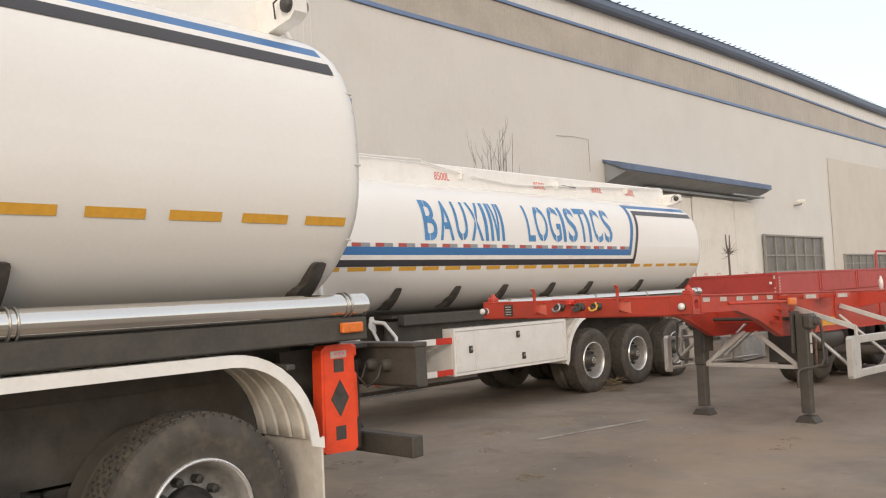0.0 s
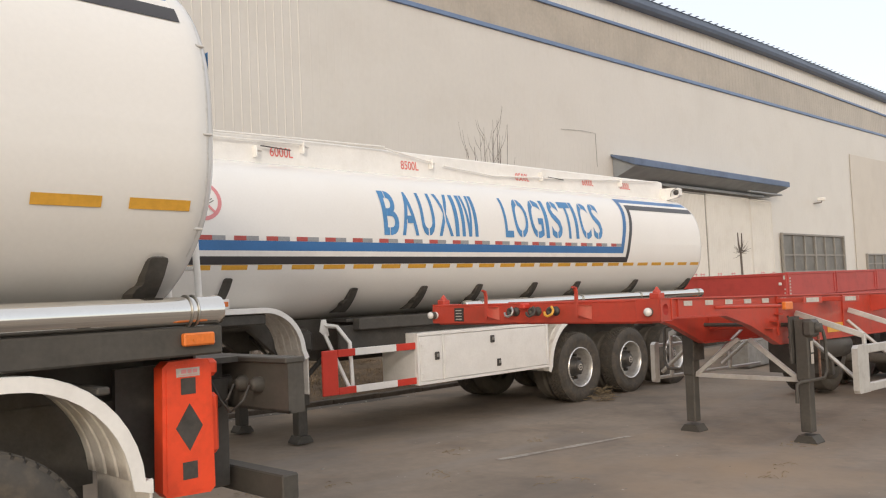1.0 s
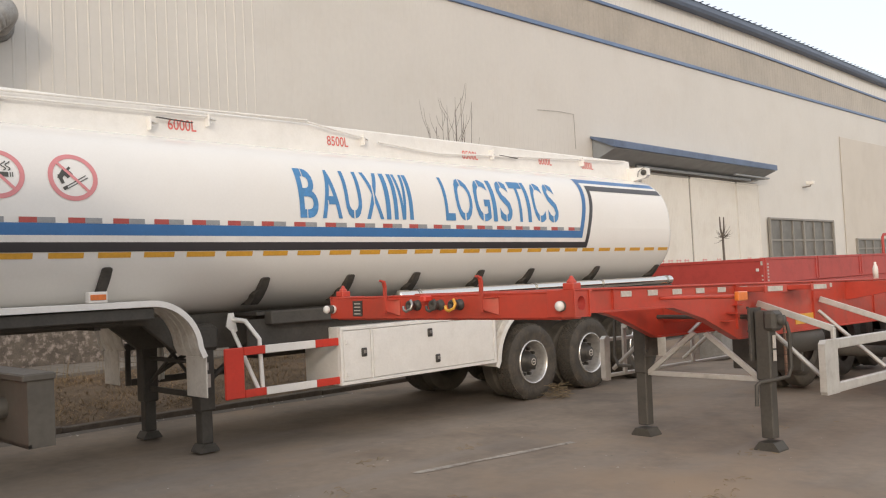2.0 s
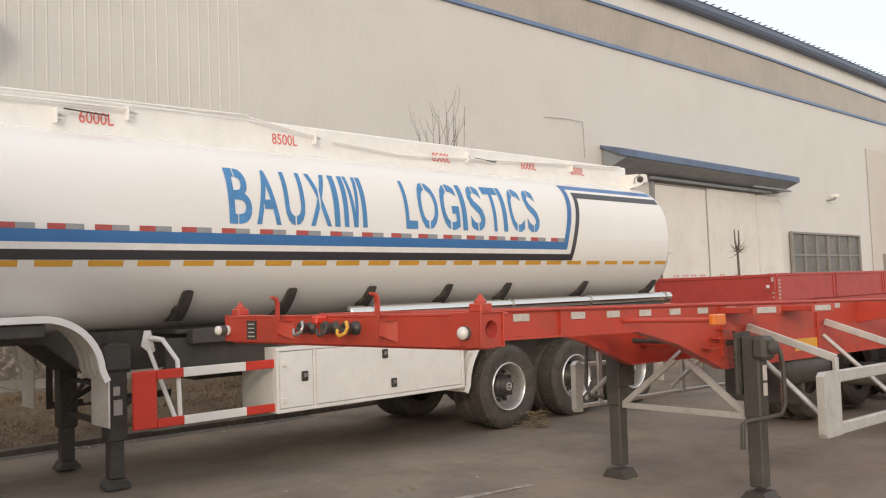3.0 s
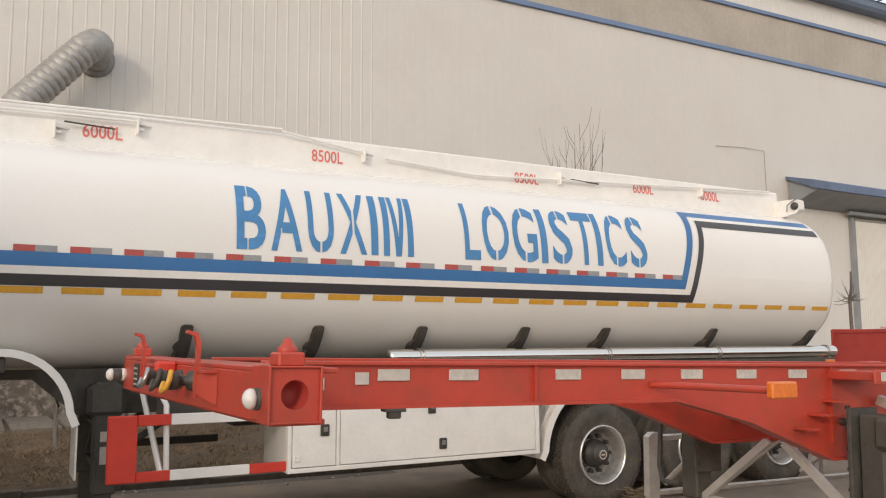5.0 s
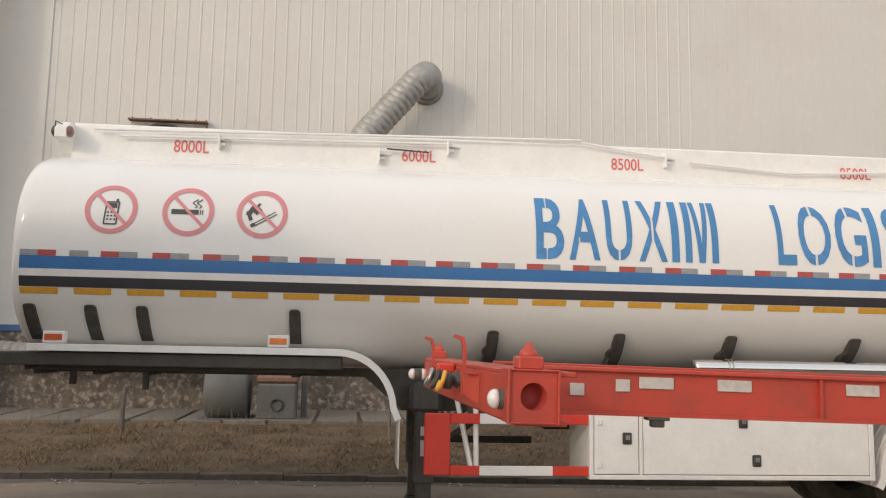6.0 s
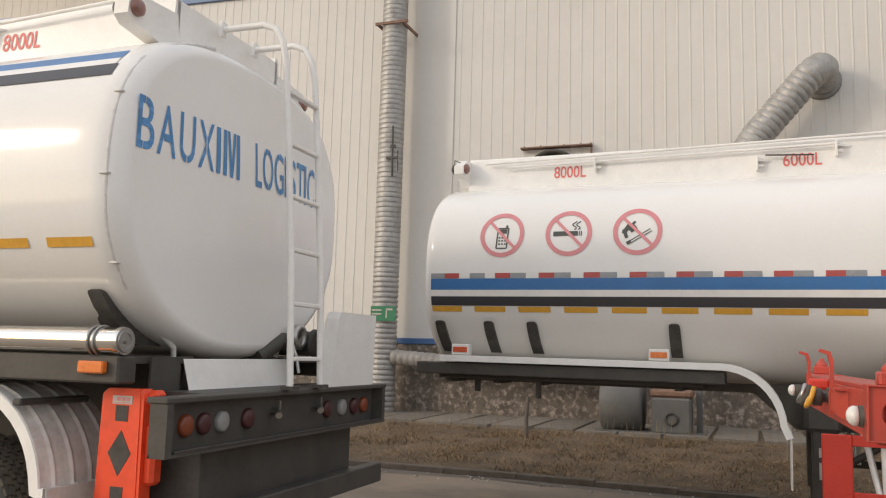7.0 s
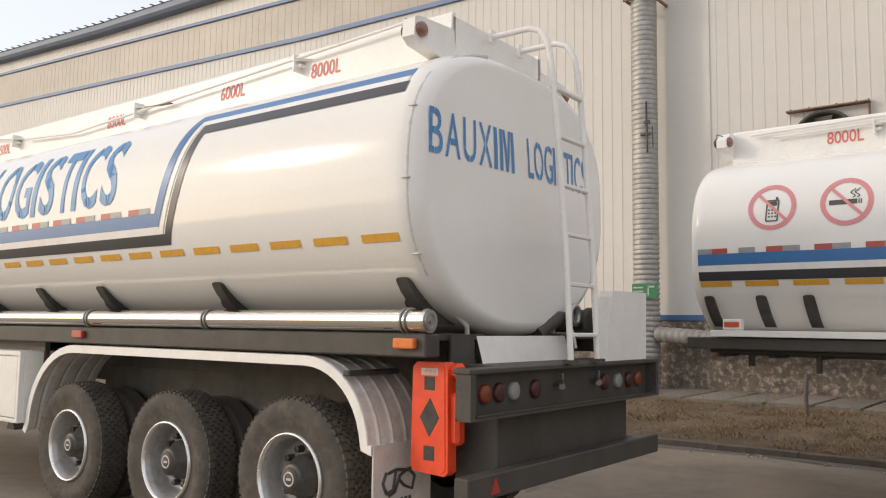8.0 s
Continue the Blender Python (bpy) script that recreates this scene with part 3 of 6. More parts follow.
blower = thing("blower", "grey dust extraction blower with a motor box on a low stand", "blower")
part("drum", Geo().lathe([(4.33, 0.0), (4.33, 0.45), (4.37, 0.49), (5.0, 0.49), (5.04, 0.45), (5.04, 0.0)], 1, (-15.8, 0, 0.97), 28), "grey_paint", blower)
part("motor_box", Geo().box(-16.1, -15.45, 5.2, 5.85, 0.5, 1.1, 0.03), "grey_paint", blower)
part("motor_top", Geo().box(-16.05, -15.5, 5.17, 5.88, 1.1, 1.24, 0.04), "rust", blower)
part("inlet", Geo().lathe([(-15.45, 0.11), (-15.42, 0.11), (-15.42, 0.085), (-15.47, 0.085), (-15.47, 0.0)], 0, (0, 5.53, 0.75), 20), "black", blower)
part("stand", Geo().box(-16.3, -15.35, 4.25, 6.1, 0.44, 0.52, 0.01).box(-15.9, -15.8, 5.92, 6.02, 0.5, 1.3, 0.01), "grey_paint", blower)

exit_sign = tagged(part("green_sign", Geo().box(-16.12, -16.1, -0.63, -0.07, 2.32, 2.63, 0.003), "green"), "green and white sign strapped to the duct", "sign")
part("pictogram", Geo().box(-16.098, -16.092, -0.28, -0.25, 2.38, 2.57).box(-16.098, -16.092, -0.28, -0.13, 2.54, 2.58).box(-16.098, -16.092, -0.6, -0.38, 2.53, 2.56).box(-16.098, -16.092, -0.6, -0.38, 2.45, 2.48), "litter", exit_sign)

blower.location = (0.5, 0.05, -0.06)

wall_cam = thing("security_camera", "small white security camera on the wall", "camera")
part("camera_body", Geo().box(-16.75, -16.35, 47.1, 47.32, 5.8, 5.98, 0.03), "white", wall_cam)
part("camera_arm", Geo().tube([(WX, 47.3, 5.7), (-16.6, 47.3, 5.72), (-16.55, 47.3, 5.85)], 0.04, 8), "frame", wall_cam)

# ---- verge with kerb, soil, slabs ----
rows = []
for i in range(73):
    y = -28 + 0.75 * i
    row = []
    for j in range(16):
        x = KX - 0.1 - 3.55 * j / 15
        z = slope(y) + 0.07 + (0.32 - slope(y)) * (j / 15) ** 0.9 + 0.035 * noise.noise((x * 1.3, y * 1.3, 0)) + 0.02 * noise.noise((x * 4, y * 4, 3))
        row.append((x, y, z))
    rows.append(row + [(-14.75, y, 0.41), (WX - 0.1, y, 0.42)])
tagged(part("verge", Geo().sheet(rows), "soil"), "raised strip of dry brown soil between kerb and wall", "verge", kind="structure")


def verge_height(x, y):
    u = max(0.0, min(1.0, (KX - 0.1 - x) / 3.55))
    return slope(y) + 0.07 + (0.32 - slope(y)) * u ** 0.9


rng = random.Random(5)
g = Geo()
for i in range(76000):
    y, x = rng.uniform(-9, 13.5), KX - 0.12 - 3.5 * rng.random()
    if rng.random() < 0.25 and noise.noise((x * 0.8, y * 0.8, 9)) < 0:
        continue
    tuft = 0.6 + 0.9 * max(0.0, noise.noise((x * 2.2, y * 1.6, 4)) + 0.25)
    z, h, a, lean = verge_height(x, y) - 0.01, rng.uniform(0.02, 0.085) * tuft * (1.8 if rng.random() < 0.06 else 1.0), rng.uniform(0, 6.28), rng.uniform(0.04, 0.26)
    w = rng.uniform(0.0025, 0.006)
    dx, dy = math.cos(a), math.sin(a)
    g.add([(x - w * dy, y + w * dx, z), (x + w * dy, y - w * dx, z), (x + lean * dx, y + lean * dy, z + h)], [(0, 1, 2)])
tagged(part("dry_grass", g, "grass"), "thin dry straw-coloured grass on the verge", "grass", kind="stuff")
g = Geo()
for i in range(5200):
    y, x = rng.uniform(-7, 13), KX - 0.15 - 3.4 * rng.random() ** 1.3
    if noise.noise((x * 0.9, y * 0.7, 2)) < -0.12:
        continue
    z, a, l, w = verge_height(x, y) + rng.uniform(0.012, 0.045), rng.uniform(0, 6.28), rng.uniform(0.06, 0.22), rng.uniform(0.002, 0.0045)
    dx, dy, up = math.cos(a), math.sin(a), rng.uniform(-0.005, 0.05)
    g.add([(x - w * dy, y + w * dx, z), (x + w * dy, y - w * dx, z), (x + l * dx, y + l * dy, z + up)], [(0, 1, 2)])
tagged(part("dead_straw", g, "pale_straw"), "pale dead straw lying over the dry grass", "straw", kind="stuff")
g = Geo()
for i in range(420):
    y, x = rng.uniform(-6, 13), -14.5 + rng.gauss(0, 0.12)
    z, h, a = 0.4, rng.uniform(0.1, 0.36), rng.uniform(0, 6.28)
    g.tube([(x, y, z), (x + 0.05 * math.cos(a), y + 0.05 * math.sin(a), z + h)], [0.004, 0.002], 3, False)
tagged(part("dry_weeds", g, "straw"), "sparse dead weed stalks beside the paving slabs", "weeds", kind="stuff")


# ---- tank semi-trailers ----
TA, TB, TZ, TN = 1.26, 0.965, 2.445, 2.72       # half width, half height and middle of the tank's oval
LEN = 12.06


def curve(w):
    """The oval is fuller above its middle than below."""
    return TN if w >= 0 else 2.5 - 0.28 * min(1.0, -w / 0.6)


def oval(z):
    w = (z - TZ) / TB
    k = curve(w)
    return TA * max(0.0, 1 - abs(w) ** k) ** (1 / k)


def on_side(y, z, off=0.004):
    """A place on the tank's near flank."""
    u, w = oval(z) / TA, (z - TZ) / TB
    k = curve(w)
    nx, nz = u ** (k - 1) / TA, math.copysign(abs(w) ** (k - 1), w) / TB
    n = math.hypot(nx, nz)
    return (oval(z) + off * nx / n, y, z + off * nz / n)


def dish(k):
    """How far back the rear head bulges at share k of its outline."""
    return -0.085 + 0.05 * (1 - min(1.0, k / 0.9) ** 2) ** 2


def flank_patch(y0, y1, z0, z1, off=0.004, skew=0.0):
    """A painted patch on the flank; skew leans its ends as it goes up."""
    nz = max(1, int((z1 - z0) / 0.04))
    return Geo().sheet([[on_side(y0 + skew * (z - z0), z, off), on_side(y1 + skew * (z - z0), z, off)] for z in [z0 + (z1 - z0) * i / nz for i in range(nz + 1)]])


def flank_strip(outline, off=0.005, wide=0.012):
    """A thin painted line on the flank through points (y, z)."""
    rows = []
    for i, (y, z) in enumerate(outline):
        a, b = outline[max(0, i - 1)], outline[min(len(outline) - 1, i + 1)]
        d = math.hypot(b[0] - a[0], b[1] - a[1]) or 1
        ny, nz = -(b[1] - a[1]) / d * wide / 2, (b[0] - a[0]) / d * wide / 2
        rows.append([on_side(y - ny, z - nz, off), on_side(y + ny, z + nz, off)])
    return Geo().sheet(rows)


STENCIL = {"B": [(0.36, 0.41, 0, 0.2), (0.36, 0.41, 0.8, 1)], "O": [(0.46, 0.54, 0, 0.3), (0.46, 0.54, 0.7, 1)], "G": [(0.46, 0.54, 0, 0.28), (0.46, 0.54, 0.72, 1)],
           "C": [(0.46, 0.54, 0, 0.3), (0.46, 0.54, 0.7, 1)], "S": [(0.46, 0.54, 0, 0.24), (0.46, 0.54, 0.78, 1)], "U": [(0.46, 0.54, 0, 0.3)],
           "A": [(0.3, 0.35, 0.2, 0.36)], "X": [(0.46, 0.54, 0.3, 0.7)]}
WORDS = (("BAUXIM", (0.0, 0.15, 0.179, 0.345, 0.378, 0.523, 0.558, 0.715, 0.74, 0.782, 0.815, 1.0)),
         ("LOGISTICS", (0.0, 0.076, 0.091, 0.222, 0.243, 0.37, 0.388, 0.422, 0.45, 0.558, 0.577, 0.692, 0.699, 0.731, 0.757, 0.872, 0.897, 1.0)))


def letter_m():
    """The narrow stencilled M: two bars and a wedge between them."""
    bm = bmesh.new()
    for pts in (((0, 0), (0.2, 0), (0.2, 1), (0, 1)), ((0.8, 0), (1, 0), (1, 1), (0.8, 1)), ((0.24, 1), (0.41, 0), (0.59, 0), (0.76, 1), (0.62, 1), (0.5, 0.3), (0.38, 1))):
        bm.faces.new([bm.verts.new((x, y, 0)) for x, y in pts])
    return bm


def write_words(spans, place, parent, bold=0.016):
    """Both words of the lettering, letter by letter; spans give each word's start and end."""
    for (word, cells), (s0, s1) in zip(WORDS, spans):
        for i, ch in enumerate(word):
            bm = lettering(ch, bold) if ch != "M" else letter_m()
            bridge_gaps(bm, STENCIL.get(ch, []))
            slice_up(bm, 10)
            a, b = s0 + (s1 - s0) * cells[2 * i], s0 + (s1 - s0) * cells[2 * i + 1]
            part("letter", bm_mesh(bm, "letter", lambda x, y, a=a, b=b: place(a + (b - a) * x, y)), "letter", parent, "blue stencilled letter")


def wheel(parent, x, y, s, r=0.535):
    """A dual wheel on side s: two treaded tyres, a dished rim and the hub."""
    def ring(x0, x1):
        w = x1 - x0
        prof = [(0.035, 0.30), (0.03, 0.335), (0.008, 0.40), (0.0, 0.45), (0.03, r - 0.025), (0.055, r - 0.006)]
        prof += [(0.062, r - 0.009), (w - 0.062, r - 0.009)]
        prof += [(w - 0.055, r - 0.006), (w - 0.03, r - 0.025), (w, 0.45), (w - 0.008, 0.40), (w - 0.03, 0.335), (w - 0.035, 0.30)]
        return [(x0 + a, b) for a, b in prof]
    g = Geo().lathe([(s * a, b) for a, b in ring(x - 0.31, x)], 0, (0, y, r), 44)
    # tread blocks in six staggered rows on the outer tyre, and shallow shoulder notches
    for j in range(6):
        c = s * (x - 0.075 - 0.032 * j)
        for k in range(58):
            rot = Matrix.Translation((0, y, r)) @ Matrix.Rotation(2 * math.pi * (k + 0.5 * (j % 2)) / 58, 4, "X") @ Matrix.Translation((c, 0, 0)) @ Matrix.Rotation(0.3 * (1 if j % 2 else -1), 4, "Z")
            g.box(-0.0145, 0.0145, -0.022, 0.022, r - 0.03, r + 0.003, 0.0, rot)
    for k in range(58):
        rot = Matrix.Translation((0, y, r)) @ Matrix.Rotation(2 * math.pi * k / 58, 4, "X")
        for c in (s * (x - 0.048), s * (x - 0.262)):
            g.box(c - 0.013, c + 0.013, -0.02, 0.02, r - 0.03, r - 0.005, 0.0, rot)
    w = part("wheel", g, "tyre", parent, "dusty black tyres on silver rims")
    part("inner_tyre", Geo().lathe([(s * a, b * 0.93) for a, b in ring(x - 0.61, x - 0.35)], 0, (0, y, r - 0.02), 32), "under_lifted", w)
    part("rim", Geo().lathe([(s * a, b) for a, b in ((x - 0.035, 0.285), (x - 0.055, 0.272), (x - 0.08, 0.262), (x - 0.17, 0.25), (x - 0.2, 0.225), (x - 0.195, 0.15), (x - 0.185, 0.13))], 0, (0, y, r), 40), "rim", w, "grey painted dished rim")
    part("rim_edge", Geo().lathe([(s * a, b) for a, b in ((x - 0.04, 0.306), (x - 0.014, 0.304), (x - 0.012, 0.292), (x - 0.035, 0.285))], 0, (0, y, r), 40), "rim_edge", w, "bright bare rim edge")
    hub = Geo().lathe([(s * a, b) for a, b in ((x - 0.2, 0.15), (x - 0.14, 0.145), (x - 0.13, 0.115), (x - 0.055, 0.105), (x - 0.04, 0.09), (x - 0.04, 0.0))], 0, (0, y, r), 24)
    for k in range(10):
        a = 2 * math.pi * k / 10
        part("wheel_nut", Geo().lathe([(s * (x - 0.2), 0.026), (s * (x - 0.14), 0.024), (s * (x - 0.135), 0.0)], 0, (0, y + 0.185 * math.cos(a), r + 0.185 * math.sin(a)), 6, False), "hub", w)
    part("hub", hub, "hub", w, "dark iron hub")
    part("hub_cap", Geo().lathe([(s * (x - 0.04), 0.078), (s * (x - 0.028), 0.072), (s * (x - 0.026), 0.0)], 0, (0, y, r), 20), "black", w, "black hub cap")
    part("cap_mark", Geo().lathe([(s * (x - 0.026), 0.05), (s * (x - 0.0225), 0.047), (s * (x - 0.0225), 0.04), (s * (x - 0.026), 0.037)], 0, (0, y, r), 20).box(s * (x - 0.026), s * (x - 0.0225), y - 0.022, y + 0.022, r - 0.008, r + 0.008), "plate", w)
    return w


def fender(parent, s, flat0, flat1, top, ends, x0=0.62, x1=1.25, lip=0.045):
    """A mudguard over wheels: flat top with curved ends, ribbed, with a white lip down its outer edge. ends: radius and depth at each end, or None."""
    line = []
    if ends[0]:
        rr, dz = ends[0]
        line += [(flat0 - rr - 0.04, top - dz)] + [(flat0 - rr * math.sin(t), top - rr + rr * math.cos(t)) for t in [1.5 - 0.15 * k for k in range(10)]]
    line += [(flat0 + (flat1 - flat0) * k / 6, top) for k in range(7)]
    if ends[1]:
        rr, dz = ends[1]
        line += [(flat1 + rr * math.sin(t), top - rr + rr * math.cos(t)) for t in [0.15 * k for k in range(1, 11)]] + [(flat1 + rr + 0.04, top - dz)]
    xs = [x0]
    for k in range(4):
        xb = x0 + (x1 - x0) * (k + 0.6) / 4.4
        xs += [xb - 0.026, xb - 0.014, xb - 0.006, xb + 0.006, xb + 0.014, xb + 0.026]
    xs.append(x1)
    def lifted(i, y, z, h):
        a, b = line[max(0, i - 1)], line[min(len(line) - 1, i + 1)]
        d = math.hypot(b[0] - a[0], b[1] - a[1])
        return (y - (b[1] - a[1]) / d * h, z + (b[0] - a[0]) / d * h)
    out, inn = [], []
    for i, (y, z) in enumerate(line):
        hs = [0.009 if 0 < k < len(xs) - 1 and (k - 1) % 6 in (2, 3) else 0.0 for k in range(len(xs))]
        out.append([(s * x, *lifted(i, y, z, h)) for x, h in zip(xs, hs)])
        inn.append([(s * x, *lifted(i, y, z, h - 0.012)) for x, h in zip(xs, hs)])
    g = Geo().sheet(out).sheet(inn)
    sh = part("fender", g, "fender", parent, "ribbed white plastic mudguard")
    g = Geo().sheet([[(s * x1, *lifted(i, y, z, 0.012)), (s * (x1 + 0.012), *lifted(i, y, z, 0.008)), (s * (x1 + 0.012), *lifted(i, y, z, -lip)), (s * x1, *lifted(i, y, z, -lip)), (s * x1, *lifted(i, y, z, 0.012))] for i, (y, z) in enumerate(line)], False)
    part("fender_lip", g, "white", sh, "bright white rolled edge")
    return sh


def flat_text(text, name, material, parent, place, bold=0.01):
    return part(name, bm_mesh(lettering(text, bold), name, place), material, parent)


def tank_trailer(m):
    t = thing("tank_trailer", "white oval tank semi-trailer with blue and dark stripes and blue lettering", "semi-trailer", m, "tank trailers in the yard")
    # tank
    secs = [(-LEN - 0.075, 0.93), (-LEN - 0.06, 0.96), (-LEN - 0.03, 0.985), (-LEN + 0.02, 0.997), (-LEN + 0.1, 1.0)] + [(-LEN + 0.1 + (LEN - 0.46) * k / 30, 1.0) for k in range(1, 31)] + [(-0.085 - 0.16 * (1 - math.sqrt(1 - q * q)), 0.9 + 0.1 * q) for q in (1.0, 0.98, 0.94, 0.87, 0.77, 0.64, 0.48, 0.3, 0.12, 0.0)]
    N = 96
    def ring(y, k):
        out = []
        for i in range(N + 1):
            c, s = math.cos(2 * math.pi * i / N), math.sin(2 * math.pi * i / N)
            w = math.copysign(abs(s) ** (2 / TN), s)
            out.append((math.copysign(k * oval(TZ + TB * w), c), y, TZ + TB * k * w))
        return out
    tank = part("tank", Geo().sheet([ring(y, k) for y, k in secs]), "tank", t, "glossy white oval steel tank")
    part("rear_head", Geo().sheet([ring(dish(k), k) for k in (0.9, 0.8, 0.7, 0.6, 0.45, 0.3, 0.15, 0.0005)]), "tank", tank, "white dished tank end")
    part("front_head", Geo().sheet([ring(-LEN - 0.075 - 0.05 * (1 - (k / 0.93) ** 2), k) for k in (0.93, 0.75, 0.6, 0.4, 0.2, 0.0005)]), "tank", tank)
    # stripes on the flank
    F, C = -LEN + 0.02, -2.575
    part("blue_stripe", flank_patch(F, C - 0.06, 2.285, 2.39), "blue", tank)
    part("white_stripe", flank_patch(F, C - 0.012, 2.225, 2.285), "white", tank)
    part("dark_stripe", flank_patch(F, C + 0.07, 2.14, 2.225), "dark", tank)
    k = 0.32
    part("blue_riser", flank_patch(C - 0.15, C - 0.06, 2.285, 3.17, 0.004, k), "blue", tank)
    part("white_riser", flank_patch(C - 0.06, C - 0.01, 2.225, 3.105, 0.004, k), "white", tank)
    part("dark_riser", flank_patch(C - 0.01, C + 0.07, 2.14, 3.06, 0.0045, k), "dark", tank)
    e = k * 0.86
    part("blue_top_stripe", flank_patch(C - 0.07 + e, -0.27, 3.105, 3.17, 0.0042), "blue", tank)
    part("white_top_stripe", flank_patch(C - 0.02 + e, -0.27, 3.06, 3.105, 0.0042), "white", tank)
    part("dark_top_stripe", flank_patch(C + 0.03 + e, -0.25, 2.98, 3.06, 0.0048), "dark", tank)
    # the strip of reflective tape starts with a pair the other way round
    part("silver_tape", flank_patch(F, F + 0.14, 2.392, 2.44), "tape_grey", tank)
    part("red_tape", flank_patch(F + 0.14, F + 0.285, 2.392, 2.44), "tape_red", tank)
    part("silver_tape", flank_patch(F + 0.39, F + 0.54, 2.392, 2.44), "tape_grey", tank)
    for i in range(22):
        y = -11.4 + 0.399 * i + 0.03 * math.sin(0.55 * i)
        part("red_tape", flank_patch(y, y + 0.145, 2.392, 2.44), "tape_red", tank)
        part("silver_tape", flank_patch(y + 0.145, y + 0.295, 2.392, 2.44), "tape_grey", tank)
    for i in range(28):
        y0 = -12.035 + 0.4256 * i
        part("amber_tape", flank_patch(y0, y0 + 0.3, 2.085, 2.134), "yellow", tank)
    # lettering
    write_words(((-7.754, -6.11), (-5.56, -3.255)), lambda a, v: on_side(a, 2.487 + 0.004 * (a + 7.75) + (0.555 + 0.004 * (a + 7.75)) * v, 0.005), tank)
    write_words(((-1.128, -0.235), (-0.055, 0.9)), lambda a, v: (-a, dish((abs(a / TA) ** TN + abs((2.59 + 0.285 * v - TZ) / TB) ** TN) ** (1 / TN)) + 0.004, 2.59 + 0.285 * v), tank, 0.006)
    # prohibition signs
    for n, yc in enumerate((-11.35, -10.722, -10.11)):
        zc = 2.80
        ringg = Geo().sheet([[on_side(yc + q * math.cos(a), zc + q * math.sin(a), 0.005) for q in (0.172, 0.195, 0.213)] for a in [2 * math.pi * i / 40 for i in range(41)]])
        part("sign", ringg, "sign_red", tank, "faded red prohibition ring")
        icon = Geo()
        def bar(a, b, w):
            pts = [(yc + a[0] + (b[0] - a[0]) * i / 6, zc + a[1] + (b[1] - a[1]) * i / 6) for i in range(7)]
            h = flank_strip(pts, 0.005, w)
            icon.add(h.v, h.f, True)
        if n == 0:
            for a, b in (((-0.05, -0.13), (0.05, -0.13)), ((0.05, -0.13), (0.06, 0.06)), ((0.06, 0.06), (-0.04, 0.06)), ((-0.04, 0.06), (-0.05, -0.13))):
                bar(a, b, 0.012)
            bar((-0.03, 0.03), (0.045, 0.03), 0.04)
            bar((0.04, 0.06), (0.042, 0.09), 0.02)
            for i in range(3):
                for j in range(3):
                    bar((-0.03 + 0.028 * i, -0.03 - 0.03 * j), (-0.014 + 0.028 * i, -0.03 - 0.03 * j), 0.014)
        elif n == 1:
            bar((-0.14, -0.005), (0.085, -0.005), 0.042)
            for q in (0.1, 0.118):
                bar((q, -0.026), (q, 0.016), 0.008)
            for q in (0.05, 0.085):
                pts = [(yc + q + 0.018 * math.sin(9 * w / 0.09), zc + 0.03 + w) for w in [0.0075 * i for i in range(12)]]
                h = flank_strip(pts, 0.005, 0.009)
                icon.add(h.v, h.f, True)
        else:
            bar((-0.07, -0.09), (0.11, 0.02), 0.008)
            bar((-0.055, -0.105), (0.125, 0.0), 0.008)
            bar((-0.09, -0.11), (-0.055, -0.09), 0.03)
            for a, b, w in (((-0.12, -0.02), (-0.07, 0.06), 0.04), ((-0.09, -0.06), (-0.12, 0.02), 0.03), ((-0.08, 0.02), (-0.03, 0.06), 0.045), ((-0.06, 0.05), (-0.02, 0.09), 0.02), ((-0.06, 0.0), (-0.01, 0.04), 0.035)):
                bar(a, b, w)
        part("sign_icon", icon, "sign_black", tank, "grey-black pictogram")
        sl = 0.13
        part("sign_slash", flank_strip([(yc - sl + 2 * sl * i / 8, zc + sl - 2 * sl * i / 8) for i in range(9)], 0.007, 0.026), "sign_red", tank)
    # coaming along the top with capacities
    coam = Geo()
    for s in (1, -1):
        coam.prism([(s * 0.625, 3.26), (s * 0.595, 3.67), (s * 0.58, 3.69), (s * 0.55, 3.69), (s * 0.55, 3.26)], 1, -LEN + 0.14, -0.32)
    coam.box(-0.58, 0.58, -0.36, -0.32, 3.25, 3.66).box(-0.58, 0.58, -LEN + 0.14, -LEN + 0.18, 3.25, 3.66)
    part("coaming", coam, "white", tank, "white steel coaming round the walkway")
    part("walkway", Geo().box(-0.57, 0.57, -LEN + 0.18, -0.36, 3.38, 3.42), "alu", tank)
    for i in range(6):
        part("manhole", Geo().lathe([(3.42, 0.26), (3.5, 0.26), (3.52, 0.24), (3.55, 0.1), (3.55, 0.0)], 2, (0, -10.9 + 1.95 * i, 0), 20), "alu", tank)
    for word, yc in (("8000L", -10.86), ("6000L", -8.755), ("8500L", -6.725), ("8500L", -4.39), ("6000L", -2.62), ("8000L", -1.51)):
        flat_text(word, "capacity_mark", "cap_red", tank, lambda x, v, yc=yc: (0.629 - 0.03 * (3.445 + 0.12 * v - 3.26) / 0.41, yc - 0.16 + 0.32 * x, 3.445 + 0.12 * v))
    # folding handrail along the coaming
    for pts in (((-11.72, 3.62), (-7.2, 3.71)), ((-7.2, 3.69), (-6.33, 3.57)), ((-6.12, 3.54), (-5.1, 3.47)), ((-5.1, 3.47), (-1.5, 3.63)), ((-11.5, 3.57), (-8.45, 3.62)), ((-1.5, 3.63), (-0.55, 3.67))):
        part("handrail", Geo().tube([(0.66, y, z) for y, z in pts], 0.013, 8), "white", tank)
